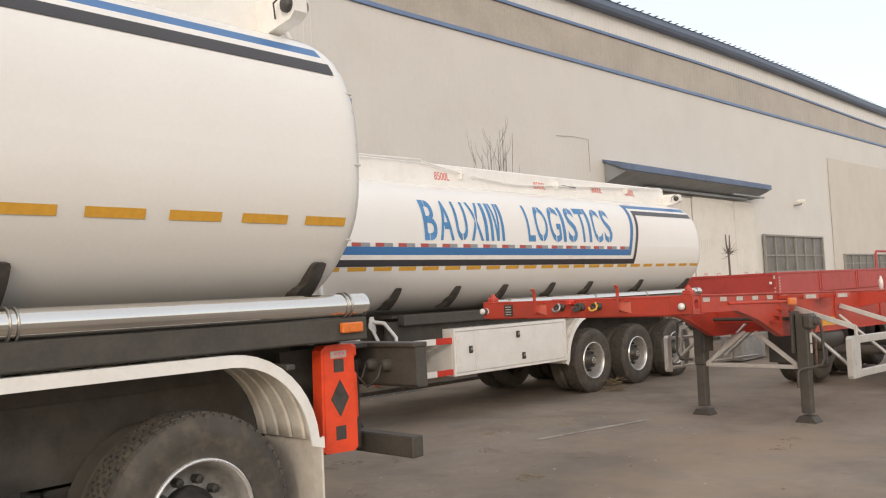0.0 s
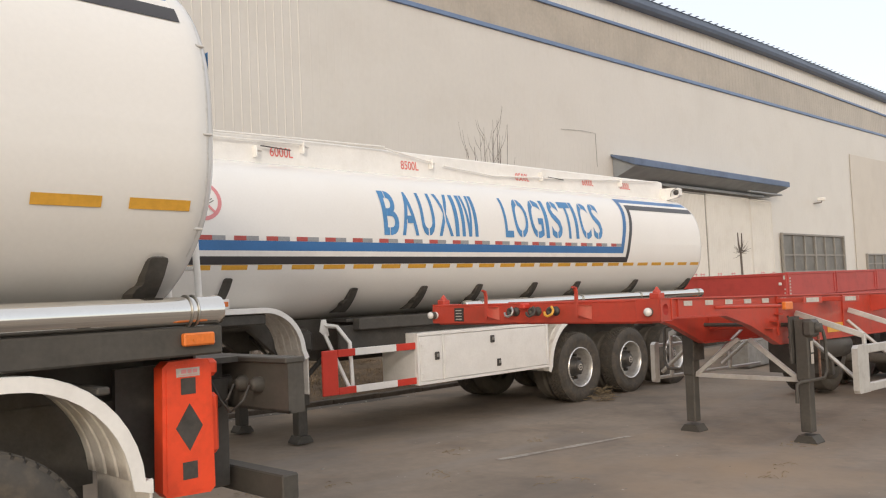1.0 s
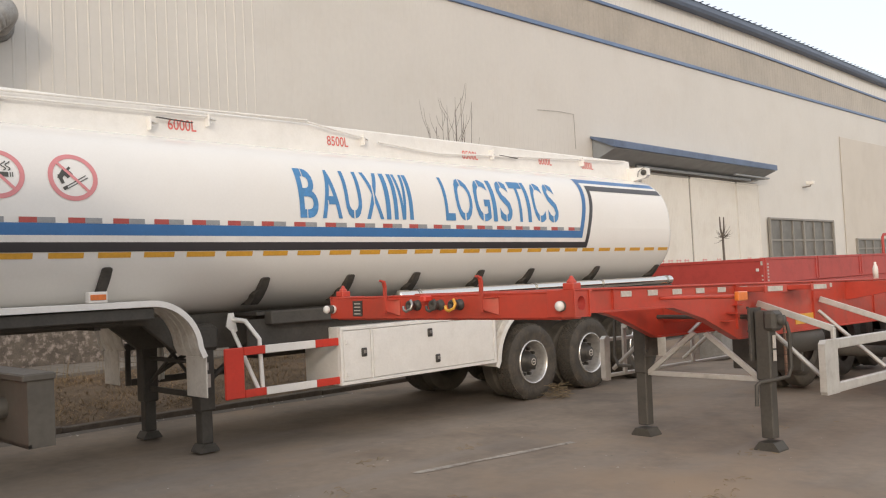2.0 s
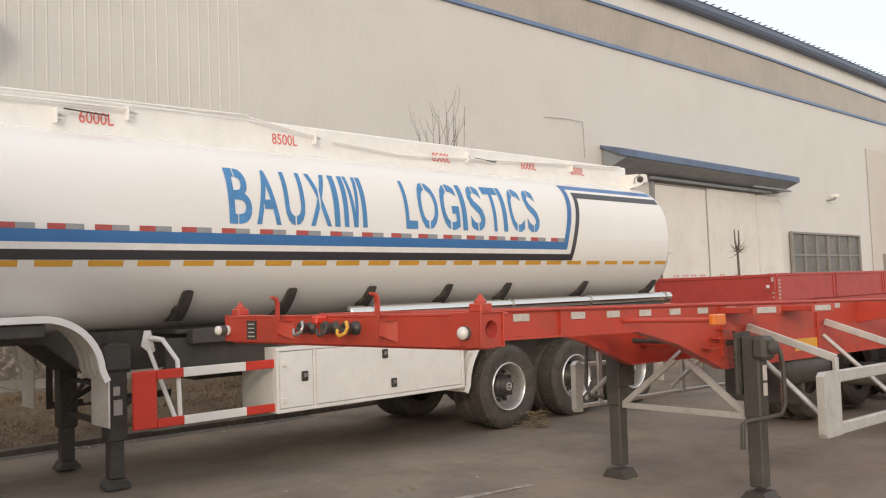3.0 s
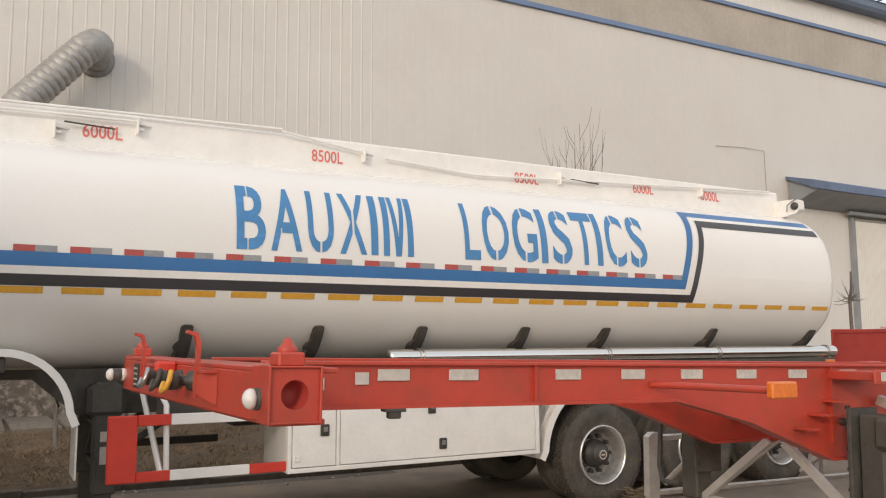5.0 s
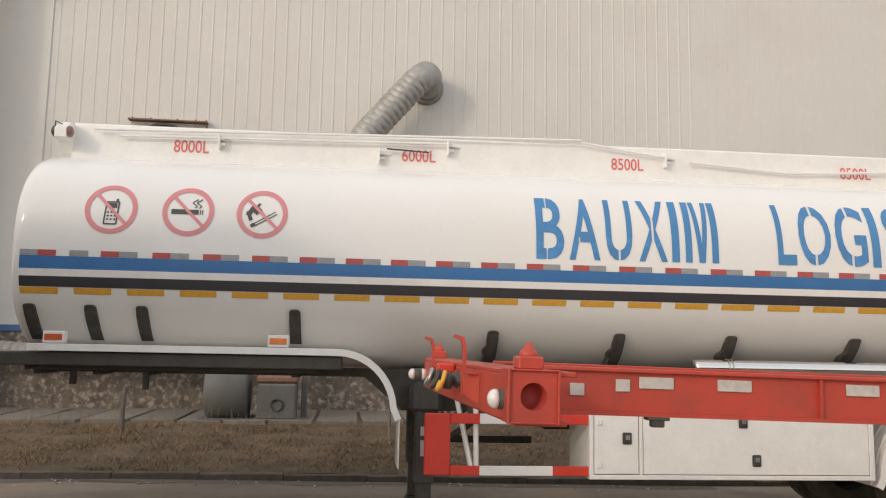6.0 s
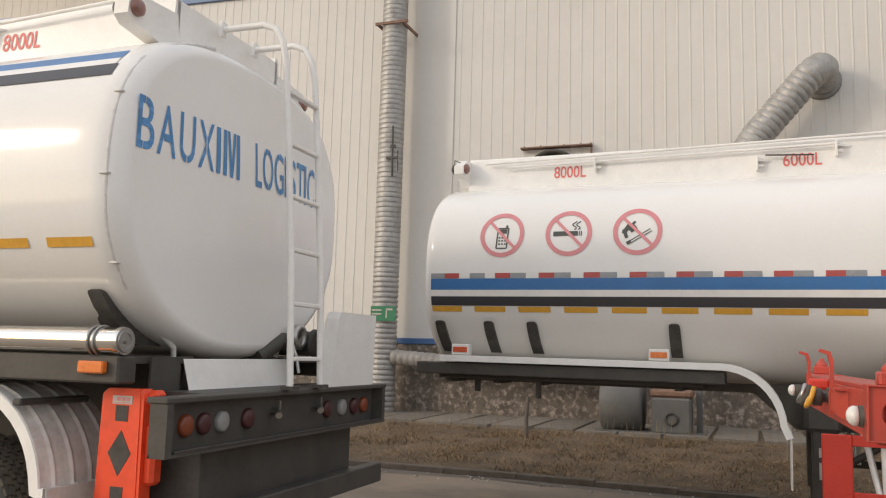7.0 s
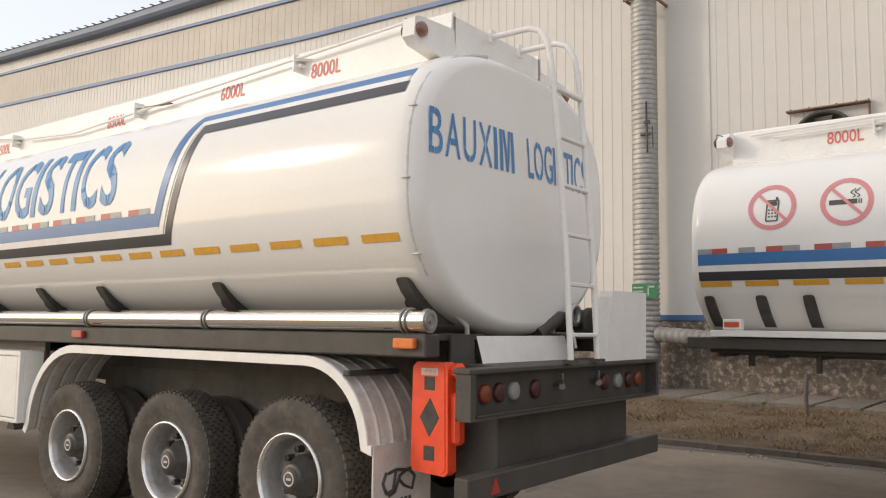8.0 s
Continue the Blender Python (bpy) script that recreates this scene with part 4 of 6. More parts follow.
    for yb, zb in ((-10.58, 3.57), (-9.11, 3.50), (-8.46, 3.60), (-6.34, 3.57), (-3.95, 3.56), (-1.77, 3.60)):
        part("rail_bracket", Geo().box(0.595, 0.69, yb - 0.03, yb - 0.012, zb - 0.09, zb + 0.05, 0.004).prism([(0.6, yb - 0.014), (0.685, yb - 0.014), (0.6, yb + 0.11)], 2, zb - 0.005, zb + 0.008).box(0.6, 0.66, yb - 0.012, yb + 0.03, zb - 0.05, zb - 0.03), "white", tank)
    for yb, zb in ((-9.06, 3.55), (-3.82, 3.54)):
        part("rail_catch", Geo().box(0.645, 0.675, yb, yb + 0.4, zb - 0.004, zb + 0.004, 0.0, Matrix.Translation((0, yb, zb)) @ Matrix.Rotation(-0.05, 4, "X") @ Matrix.Translation((0, -yb, -zb))), "hub", tank)
    # lamp arms at the ends
    for yl, s in ((-0.36, 1), (-LEN + 0.1, 1), (-0.36, -1)):
        part("lamp_arm", Geo().prism([(s * 0.55, 3.30), (s * 0.58, 3.56), (s * 0.95, 3.54), (s * 1.0, 3.52), (s * 1.01, 3.40), (s * 0.96, 3.36)] if yl > -5 else [(s * 0.6, 3.40), (s * 0.6, 3.66), (s * 0.7, 3.66), (s * 0.82, 3.58), (s * 0.82, 3.50), (s * 0.7, 3.48)], 1, yl - 0.05, yl + 0.05), "white", tank)
        xl, zl = (s * 0.945, 3.45) if yl > -5 else (s * 0.76, 3.56)
        part("lamp", Geo().lathe([(yl + 0.05, 0.05), (yl + 0.075, 0.05), (yl + 0.09, 0.03), (yl + 0.092, 0.0)], 1, (xl, 0, zl), 20), "brown_lens", tank, "round reddish marker lamp")
        part("lamp", Geo().lathe([(yl - 0.05, 0.05), (yl - 0.075, 0.05), (yl - 0.09, 0.03), (yl - 0.092, 0.0)], 1, (xl, 0, zl), 20), "hub", tank, "round dark marker lamp")
        part("lamp_cable", Geo().tube([(xl - s * 0.05, yl + 0.02, zl + 0.06), (xl + s * 0.02, yl - 0.06, zl + 0.09), (xl - s * 0.08, yl - 0.1, zl + 0.02), (xl - s * 0.12, yl - 0.06, zl - 0.06)], 0.006, 5), "hub", tank)
    # drain hoses down the rear rim
    for s in (1, -1):
        pts = [(s * 0.44, -0.14, 3.375), (s * 0.6, -0.15, 3.34), (s * 0.78, -0.16, 3.27), (s * 0.92, -0.165, 3.19)]
        for i in range(14):
            z = 3.1 - 1.46 * i / 13
            pts.append((s * oval(TZ + (z - TZ) / 0.975) * 0.975, -0.165 if z > 1.9 else -0.165 - 0.15 * (1.9 - z), z))
        pts += [(s * 0.57, -0.19, 1.55), (s * 0.54, -0.2, 1.40)]
        part("drain_hose", Geo().tube(pts, 0.017, 8), "hose", tank, "white drain hose clipped along the rim")
        for i in (6, 10, 14, 17):
            q = pts[i]
            part("hose_clip", Geo().box(q[0] - 0.028, q[0] + 0.028, q[1] - 0.026, q[1] + 0.026, q[2] - 0.006, q[2] + 0.006, 0.003), "hose", tank)
    # ladder on the rear
    g = Geo()
    for x in (0.20, -0.175):
        g.tube([(x, 0.37, 1.33), (x, 0.34, 2.0), (x, 0.28, 2.8), (x, 0.23, 3.33), (x, 0.2, 3.47), (x, 0.14, 3.57), (x, 0.05, 3.605), (x, -0.26, 3.605)], 0.021, 10)
    lad = part("ladder", g, "white", t, "white tubular ladder")
    for x in (0.20, -0.175):
        part("stile_bracket", Geo().box(x - 0.03, x + 0.03, -0.27, -0.24, 3.555, 3.655, 0.005), "white", lad)
        part("ladder_foot", Geo().box(x - 0.04, x + 0.04, 0.33, 0.41, 1.318, 1.34), "black", lad)
    for z in (1.5, 1.83, 2.16, 2.49, 2.82, 3.15):
        part("rung", Geo().box(-0.16, 0.185, 0.362 - 0.065 * (z - 1.5) - 0.02, 0.362 - 0.065 * (z - 1.5) + 0.02, z - 0.013, z + 0.013, 0.005), "white", lad)
    # saddle brackets
    sup = [(-11.97, 0.1, 2.0), (-11.485, 0.1, 2.0), (-11.07, 0.1, 2.0), (-9.81, 0.1, 2.0), (-8.093, 0.108, 1.862), (-6.953, 0.108, 1.86), (-5.918, 0.108, 1.86), (-4.741, 0.108, 1.86), (-3.69, 0.108, 1.857), (-2.08, 0.108, 1.855), (-0.335, 0.108, 1.845)]
    for yb, w, top in sup:
        for s in (1, -1):
            # rounded top, a notch and a lobe on the forward edge
            rows = []
            for i, (fore, aft) in enumerate(((0.22, 0.22), (0.36, 0.38), (0.43, 0.45), (0.43, 0.48), (0.36, 0.48), (0.38, 0.48), (0.56, 0.48), (0.66, 0.48), (0.58, 0.48), (0.46, 0.48), (0.46, 0.48), (0.46, 0.48))):
                z = top - (0.0, 0.008, 0.022, 0.09, 0.12, 0.135, 0.15, 0.175, 0.2, 0.215, 0.25, 0.29)[i]
                x = oval(max(z, TZ - TB + 0.02)) + 0.004
                # the outer edge stands steeper than the shell
                e = x + (0.018 if i == 0 else 0.032) + ((0.35 * (oval(top) + 0.004 - x)) if w > 0.105 else 0.0)
                y0, y1 = (yb - fore * w, yb + aft * w) if w > 0.105 else (yb - aft * w, yb + aft * w)
                rows.append([(s * (x - 0.03), y0, z), (s * e, y0, z), (s * e, y1, z), (s * (x - 0.03), y1, z)])
            g = Geo().sheet(rows, False)
            g.add(rows[0], [(0, 1, 2, 3)])
            if w < 0.105:
                g.box(s * 0.5, s * (oval(top - 0.29) + 0.01), yb - 0.03, yb + 0.03, 1.42, 1.58)
            part("saddle_bracket", g, "bracket", t, "black tank support bracket")
    # chassis
    chassis = part("chassis", Geo().prism([(-LEN + 0.05, 1.43), (-9.2, 1.42), (-8.85, 1.12), (-0.16, 1.12), (-0.16, 1.5), (-LEN + 0.05, 1.5)], 0, 0.42, 0.5).prism([(-LEN + 0.05, 1.43), (-9.2, 1.42), (-8.85, 1.12), (-0.16, 1.12), (-0.16, 1.5), (-LEN + 0.05, 1.5)], 0, -0.5, -0.42), "under_lifted", t, "dusty black steel chassis beams, colour lifted against deep shade")
    for i in range(12):
        yb = -LEN + 0.4 + 1.03 * i
        part("cross_member", Geo().box(-0.42, 0.42, yb - 0.04, yb + 0.04, 1.44 if yb < -9.2 else 1.2, 1.47, 0.01), "under_lifted", chassis)
    for s in (1, -1):
        part("side_beam", Geo().box(s * 1.02, s * 1.16, -8.1, -0.06, 1.36, 1.5, 0.01), "black", chassis)
        part("outrigger", Geo().box(s * 0.5, s * 1.04, -8.2, -0.1, 1.46, 1.495), "black", chassis)
        part("front_beam", Geo().box(s * 0.95, s * 1.22, -LEN - 0.12, -9.4, 1.5, 1.61, 0.01), "black", chassis)
        part("side_panel", Geo().box(s * 0.98, s * 1.03, -8.3, -4.7, 1.12, 1.42, 0.005), "black", chassis)
    part("front_plate", Geo().box(-1.0, 1.0, -LEN + 0.02, -9.6, 1.46, 1.5, 0.01), "black", chassis)
    for yb, h in ((-11.68, 0.16), (-11.08, 0.2)):
        part("frame_stub", Geo().box(0.9, 0.96, yb, yb + 0.04, 1.5 - h, 1.5), "black", chassis)
    # added panels, no known part: they stand for the darkness behind the wheels
    for s in (1, -1):
        part("suspension_plate", Geo().box(s * 0.51, s * 0.525, -4.5, -0.45, 0.72, 1.14), "under_lifted", chassis)
    # wheels, axles, springs
    for yh in (-3.87, -2.505, -1.14):
        ax = part("axle", Geo().tube([(-0.62, yh, 0.52), (0.62, yh, 0.52)], 0.075, 14), "under_lifted", t, "dusty axle beam, colour lifted against deep shade")
        for s in (1, -1):
            wheel(t, 1.16, yh + 0.03, s)
            part("leaf_spring", Geo().box(s * 0.42, s * 0.5, yh - 0.5, yh + 0.5, 0.6, 0.7, 0.02).box(s * 0.42, s * 0.5, yh - 0.3, yh + 0.3, 0.7, 0.78, 0.02), "under_lifted", ax)
            part("spring_hanger", Geo().box(s * 0.4, s * 0.52, yh + 0.58, yh + 0.76, 0.62, 1.14, 0.02), "under_lifted", ax)
    for s in (1, -1):
        fender(t, s, -3.86, -0.98, 1.335, ((0.76, 0.78), (0.56, 0.52)), 0.6, 1.17, 0.055)
        flap = part("mud_flap", Geo().box(s * 0.6, s * 1.165, -0.39, -0.375, 0.28, 0.82, 0.004), "flap", t, "white rubber mud flap with a black mark")
        # the maker's mark as plain strokes, its line of print as bars
        g = Geo()
        for pts in ([(0.18, 0.0), (0.1, 0.06), (0.0, 0.02), (-0.06, -0.1), (-0.12, -0.12), (-0.18, -0.06)], [(0.18, 0.0), (0.15, -0.1), (0.05, -0.06), (-0.02, 0.0)], [(-0.14, 0.05), (-0.04, 0.07), (0.1, 0.05), (0.17, 0.08)], [(-0.05, 0.06), (-0.08, -0.08), (-0.16, -0.1), (-0.2, -0.02), (-0.16, 0.06)]):
            g.tube([(s * 0.86 + 0.06 - 0.8 * u, -0.373, 0.6 + 0.8 * v) for u, v in pts], 0.011, 5)
        for k in range(6):
            g.box(s * 0.86 + 0.17 - 0.04 * k, s * 0.86 + 0.145 - 0.04 * k, -0.3745, -0.371, 0.44, 0.48)
        g.box(s * 0.86 - 0.09, s * 0.86 + 0.2, -0.3745, -0.371, 0.385, 0.40)
        part("flap_mark", g, "sign_black", flap)
        part("fender_strap", Geo().box(s * 0.7, s * 1.19, -0.70, -0.64, 1.228, 1.262, 0.008), "black", t)
        # tractor mudguard at the front
        fender(t, s, -11.93, -9.44, 1.665, (None, (0.5, 0.56)), 0.66, 1.25)
        part("mud_flap", Geo().box(s * 0.84, s * 1.255, -8.915, -8.9, 0.70, 1.1, 0.004), "flap", t, "plain white mud flap")
        # steel hose tubes
        tube = part("hose_tube", Geo().lathe([(-6.3, 0.0), (-6.3, 0.066), (-6.27, 0.07), (-0.1, 0.07), (-0.08, 0.074), (-0.06, 0.07)], 1, (s * 1.12, 0, 1.575), 28), "chrome", t, "polished stainless steel hose tube")
        part("tube_end", Geo().lathe([(-0.06, 0.07), (-0.06, 0.058), (-0.052, 0.056), (-0.052, 0.04), (-0.058, 0.038), (-0.058, 0.014), (-0.046, 0.013), (-0.046, 0.0)], 1, (s * 1.12, 0, 1.575), 24, False), "steel", tube)
        for yc in (-5.98, -3.75, -2.13, -0.22):
            g = Geo()
            for d in (-0.035, 0.035):
                g.tube([(s * (1.12 + 0.076 * math.cos(a)), yc + d * 0.5, 1.575 + 0.076 * math.sin(a)) for a in [-1.57 + 3.6 * i / 14 for i in range(15)]], 0.006, 6)
            g.tube([(s * 1.125, yc, 1.50), (s * 1.125, yc, 1.42)], 0.012, 6)
            part("tube_strap", g, "steel", tube)
        part("thin_rail", Geo().tube([(s * 1.14, -5.2, 1.483), (s * 1.14, -0.36, 1.483)], 0.017, 8), "chrome", t, "thin bright steel rail")
        # marker lamps
        for yl, mm, lb in ((-0.205, "orange_lens", "orange side marker lamp"), (-3.86, "red_lens", "red side marker lamp")):
            part("marker_lamp", Geo().box(s * 1.16, s * 1.2, yl - 0.082, yl + 0.082, 1.41, 1.472, 0.008), mm, t, lb)
        for yl, mm in ((-11.73, "marker_lens"), (-9.93, "orange_lens")):
            lamp = part("marker_box", Geo().box(s * 1.17, s * 1.25, yl - 0.085, yl + 0.085, 1.68, 1.78, 0.006), "white", t, "white marker lamp housing")
            part("lens", Geo().box(s * 1.25, s * 1.258, yl - 0.07, yl + 0.07, 1.705, 1.755, 0.004), mm, lamp)
    # tool box
    box = part("tool_box", Geo().box(0.55, 1.2, -7.28, -4.72, 0.62, 1.27, 0.006), "white", t, "long white steel tool box")
    for y0, y1, z0, z1 in ((-7.28, -4.72, 0.62, 0.658), (-7.28, -4.72, 1.228, 1.27), (-7.28, -7.245, 0.658, 1.228), (-4.765, -4.72, 0.658, 1.228), (-6.845, -6.815, 0.658, 1.228)):
        part("box_frame", Geo().box(1.2, 1.247, y0, y1, z0, z1, 0.004), "white", box)
    for y0, y1 in ((-7.238, -6.852), (-6.808, -4.772)):
        part("box_door", Geo().box(1.203, 1.245, y0, y1, 0.665, 1.221, 0.004), "white", box)
    for yl, zl in ((-6.955, 0.965), (-5.805, 0.785), (-5.92, 1.11)):
        part("latch", Geo().box(1.245, 1.262, yl - 0.04, yl + 0.04, zl - 0.05, zl + 0.05, 0.008).box(1.262, 1.27, yl - 0.03, yl + 0.03, zl - 0.035, zl + 0.01, 0.004), "hub", box, "dark metal latch")
        part("latch_handle", Geo().box(1.268, 1.274, yl - 0.018, yl + 0.02, zl - 0.012, zl + 0.028, 0.003), "steel", box)
    for zl in (0.74, 1.1):
        part("hinge", Geo().box(1.245, 1.26, -7.215, -7.175, zl - 0.025, zl + 0.025, 0.004), "white", box)
    # far box is made up, coloured dark to stand for a black band there
    part("tool_box", Geo().box(-1.235, -0.55, -7.28, -4.72, 0.86, 1.27, 0.012), "under_lifted", t)
    # side guard rails in red and white
    for s in (1, -1):
        gd = part("guard_plate", Geo().box(s * 1.185, s * 1.215, -8.69, -8.47 if s > 0 else -8.62, 0.642, 1.155, 0.01), "guard_red" if s > 0 else "black", t, "front plate of the side guard")
        for z0, z1 in ((0.642, 0.722), (1.07, 1.155)):
            for y0, y1, mm in ((-8.47, -8.22, "guard_red"), (-8.22, -7.59, "white"), (-7.59, -7.28, "guard_red")) if s > 0 else ((-8.62, -7.28, "black"),):
                part("guard_rail", Geo().box(s * 1.185, s * 1.215, y0, y1, z0, z1, 0.005), mm, gd)
        part("guard_arm", Geo().tube([(s * 0.84, -8.4, 1.36), (s * 1.17, -8.28, 0.68)], 0.028, 4), "white", gd)
        part("guard_arm", Geo().tube([(s * 0.86, -8.39, 1.43), (s * 1.02, -8.33, 1.41), (s * 1.15, -8.25, 1.22), (s * 1.17, -8.24, 0.68)], 0.028, 4), "white", gd)
        part("arm_plate", Geo().prism([(-8.47, 1.36), (-8.38, 1.28), (-8.34, 1.31), (-8.38, 1.5), (-8.44, 1.5)], 0, s * 0.86, s * 0.875), "white", gd)
        # landing legs
        xl = s * 0.67
        leg = part("landing_leg", Geo().box(xl - 0.09, xl + 0.09, -8.74, -8.56, 0.5, 1.4, 0.012).box(xl - 0.065, xl + 0.065, -8.715, -8.585, 0.16, 0.52, 0.01), "black", t, "black landing leg")
        part("leg_foot", Geo().prism([(-8.76, 0.075), (-8.54, 0.075), (-8.54, 0.095), (-8.585, 0.16), (-8.715, 0.16), (-8.76, 0.095)], 0, xl - 0.1, xl + 0.1), "black", leg)
        part("gear_box", Geo().box(xl - 0.13, xl + 0.12, -8.8, -8.5, 1.12, 1.38, 0.04), "black", leg)
        part("leg_label", Geo().box(xl + s * 0.09, xl + s * 0.094, -8.69, -8.61, 0.74, 0.88).box(xl + s * 0.09, xl + s * 0.094, -8.69, -8.63, 0.92, 1.0), "plate", leg)
        part("leg_brace", Geo().tube([(xl, -8.65, 0.75), (s * 0.45, -7.9, 1.2)], 0.03, 6), "black", leg)
    part("leg_shaft", Geo().tube([(-0.67, -8.65, 1.0), (0.67, -8.65, 1.0)], 0.025, 8).box(-0.64, 0.64, -8.67, -8.63, 0.62, 0.68), "black", t)
    part("leg_cross", Geo().tube([(-0.7, -8.65, 0.66), (0.4, -8.65, 1.3)], 0.022, 6).tube([(0.7, -8.65, 0.66), (-0.4, -8.65, 1.3)], 0.022, 6), "black", t)
    # tail: deck, lamp channel, underrun bar
    tail = part("tail_deck", Geo().box(-1.3, 0.84, 0.05, 0.34, 1.285, 1.315).box(-1.3, 1.28, 0.34, 0.465, 1.285, 1.315, 0.006), "black", t, "black tail deck")
    part("lamp_channel", Geo().box(-1.29, 1.27, 0.36, 0.372, 1.03, 1.285).box(-1.29, 1.27, 0.36, 0.46, 1.03, 1.045).box(1.22, 1.27, 0.372, 0.46, 1.045, 1.285).box(-1.29, -1.24, 0.372, 0.46, 1.045, 1.285), "black", tail)
    part("channel_lip", Geo().box(-1.2, 1.2, 0.448, 0.462, 1.045, 1.06, 0.003), "hub", tail, "scuffed lower lip of the lamp channel")
    for xl, mm in ((1.02, "tail_orange"), (0.87, "tail_red"), (0.71, "frost_lens"), (0.46, "tail_red"), (-0.5, "tail_red"), (-0.72, "frost_lens"), (-0.91, "tail_red"), (-1.07, "tail_orange")):
        part("tail_lamp", Geo().lathe([(0.372, 0.056), (0.392, 0.056), (0.4, 0.044), (0.403, 0.0)], 1, (xl, 0, 1.165), 20), mm, tail)
        part("lamp_socket", Geo().lathe([(0.36, 0.042), (0.33, 0.042), (0.315, 0.03), (0.3, 0.028), (0.3, 0.0)], 1, (xl, 0, 1.17), 16), "black", tail)
    for xl in (0.2, -0.32):
        part("air_coupling", Geo().tube([(xl, 0.37, 1.19), (xl, 0.42, 1.19), (xl + 0.04, 0.45, 1.17)], 0.022, 8).box(xl - 0.05, xl - 0.03, 0.37, 0.41, 1.18, 1.25), "steel", tail)
    for xl in (1.02, 0.87, 0.71, 0.46):
        g = Geo().tube([(xl, 0.29, 1.17), (xl + 0.02, 0.24, 1.1), (xl - 0.04, 0.2, 1.04), (xl - 0.1, 0.18, 1.1), (xl - 0.2, 0.16, 1.24)], 0.007, 5)
        part("lamp_cable", g, "hub", tail)
    part("rear_panel", Geo().box(-1.02, 0.75, 0.28, 0.31, 0.62, 1.03, 0.005).box(0.72, 0.78, 0.0, 0.31, 0.62, 1.2, 0.005), "black", tail)
    part("underrun_bar", Geo().box(-1.34, 1.24, 0.33, 0.43, 0.585, 0.72, 0.008), "black", tail)
    part("bar_reflector", Geo().prism([(0.93, 0.61), (1.03, 0.61), (0.98, 0.70)], 1, 0.43, 0.436), "red_lens", tail)
    part("side_skirt", Geo().box(0.7, 0.74, -0.3, 0.3, 0.66, 1.3), "black", tail)
    part("apron", Geo().sheet([[(x, 0.06 + 0.05 * k, 1.487 - 0.172 * k) for x in (0.645, 0.3, 0.0, -0.50)] for k in (0, 0.3, 0.6, 1.0)]), "white", tail, "white curved apron under the tank end")
    part("end_plate", Geo().prism([(0.655, 1.316), (0.9, 1.316), (0.9, 1.497), (0.7, 1.497), (0.655, 1.45)], 1, 0.04, 0.055), "black", tail)
    part("fairing", Geo().prism([(-0.465, 1.77), (-0.495, 1.815), (-1.07, 1.82), (-1.05, 1.316), (-0.37, 1.316)], 1, 0.36, 0.46), "white", tail, "white boxed fairing on the deck")
    part("valve_ring", Geo().lathe([(0.1, 0.06), (0.12, 0.085), (0.16, 0.085), (0.17, 0.06), (0.15, 0.045), (0.12, 0.045)], 1, (-0.5, 0, 1.64), 20), "steel", tail, "steel coupling ring")
    part("valve_lever", Geo().tube([(-0.42, 0.12, 1.62), (-0.38, 0.2, 1.5), (-0.38, 0.22, 1.4)], 0.012, 6), "steel", tail)
    part("drain_valve", Geo().lathe([(0.06, 0.085), (0.16, 0.085), (0.17, 0.1), (0.2, 0.1), (0.2, 0.07), (0.21, 0.0)], 1, (-0.66, 0, 1.60), 18).tube([(-0.66, 0.1, 1.60), (-0.45, 0.05, 1.62), (-0.2, 0.0, 1.5)], 0.05, 10), "black", tail)
    # the tail sits a little ahead of the origin
    tail.location.y = -0.12
    return t


tank_b = tank_trailer(pose(-8.653, 16.08, -0.022, -0.13, 0, -1.4))
tank_a = copy_thing(tank_b, pose(-4.92, 3.93, 0.14, 0, 0, 1.0))
tagged(tank_a, "white oval tank semi-trailer with lettered tail and rear ladder")

# the far trailer's stripes turn up a little earlier and run a little higher, as do its last two capacity marks
BACK, SKEW = -2.655, 0.32
relaid = {"blue_riser": (BACK - 0.15, BACK - 0.06, 2.285, 3.222, 0.004, SKEW), "white_riser": (BACK - 0.06, BACK - 0.01, 2.225, 3.157, 0.004, SKEW),
          "dark_riser": (BACK - 0.01, BACK + 0.07, 2.14, 3.11, 0.0045, SKEW), "blue_top_stripe": (BACK + 0.215, -0.27, 3.152, 3.222, 0.0042),
          "white_top_stripe": (BACK + 0.265, -0.27, 3.105, 3.152, 0.0042), "dark_top_stripe": (BACK + 0.315, -0.25, 3.025, 3.11, 0.0048)}
for ob in tank_b.children_recursive:
    kind = ob.name.split(".")[0]
    if kind in relaid:
        material = ob.data.materials[0]
        ob.data = flank_patch(*relaid[kind]).mesh(kind)
        ob.data.materials.append(material)
    elif kind in ("blue_stripe", "white_stripe", "dark_stripe"):
        ob.scale.y, ob.location.y = 0.9915, -0.102
    elif kind == "capacity_mark" and min(v.co.y for v in ob.data.vertices) > -3:
        ob.location = (-0.0018, -0.075, 0.03)

# the near trailer's running gear sits a little lower and further forward, its amber tape a little lower
for ob in tank_a.children:
    kind = ob.name.split(".")[0]
    if kind in ("wheel", "axle"):
        mid = sum(v.co.y for v in ob.data.vertices) / len(ob.data.vertices)
        dy, dz = ((-0.18, -0.052), (-0.115, -0.042), (-0.11, -0.008))[0 if mid < -3.2 else 1 if mid < -1.8 else 2]
        ob.location = (0, dy, dz)
    if kind in ("fender", "mud_flap") and max(v.co.y for v in ob.data.vertices) > -3:
        ob.location.y = -0.07
    if kind == "saddle_bracket" and -9 < min(v.co.y for v in ob.data.vertices) < -1:
        ob.location.y = -0.065
for ob in tank_a.children_recursive:
    if ob.name.split(".")[0] == "amber_tape":
        ob.location = (-0.0115, 0, -0.03)

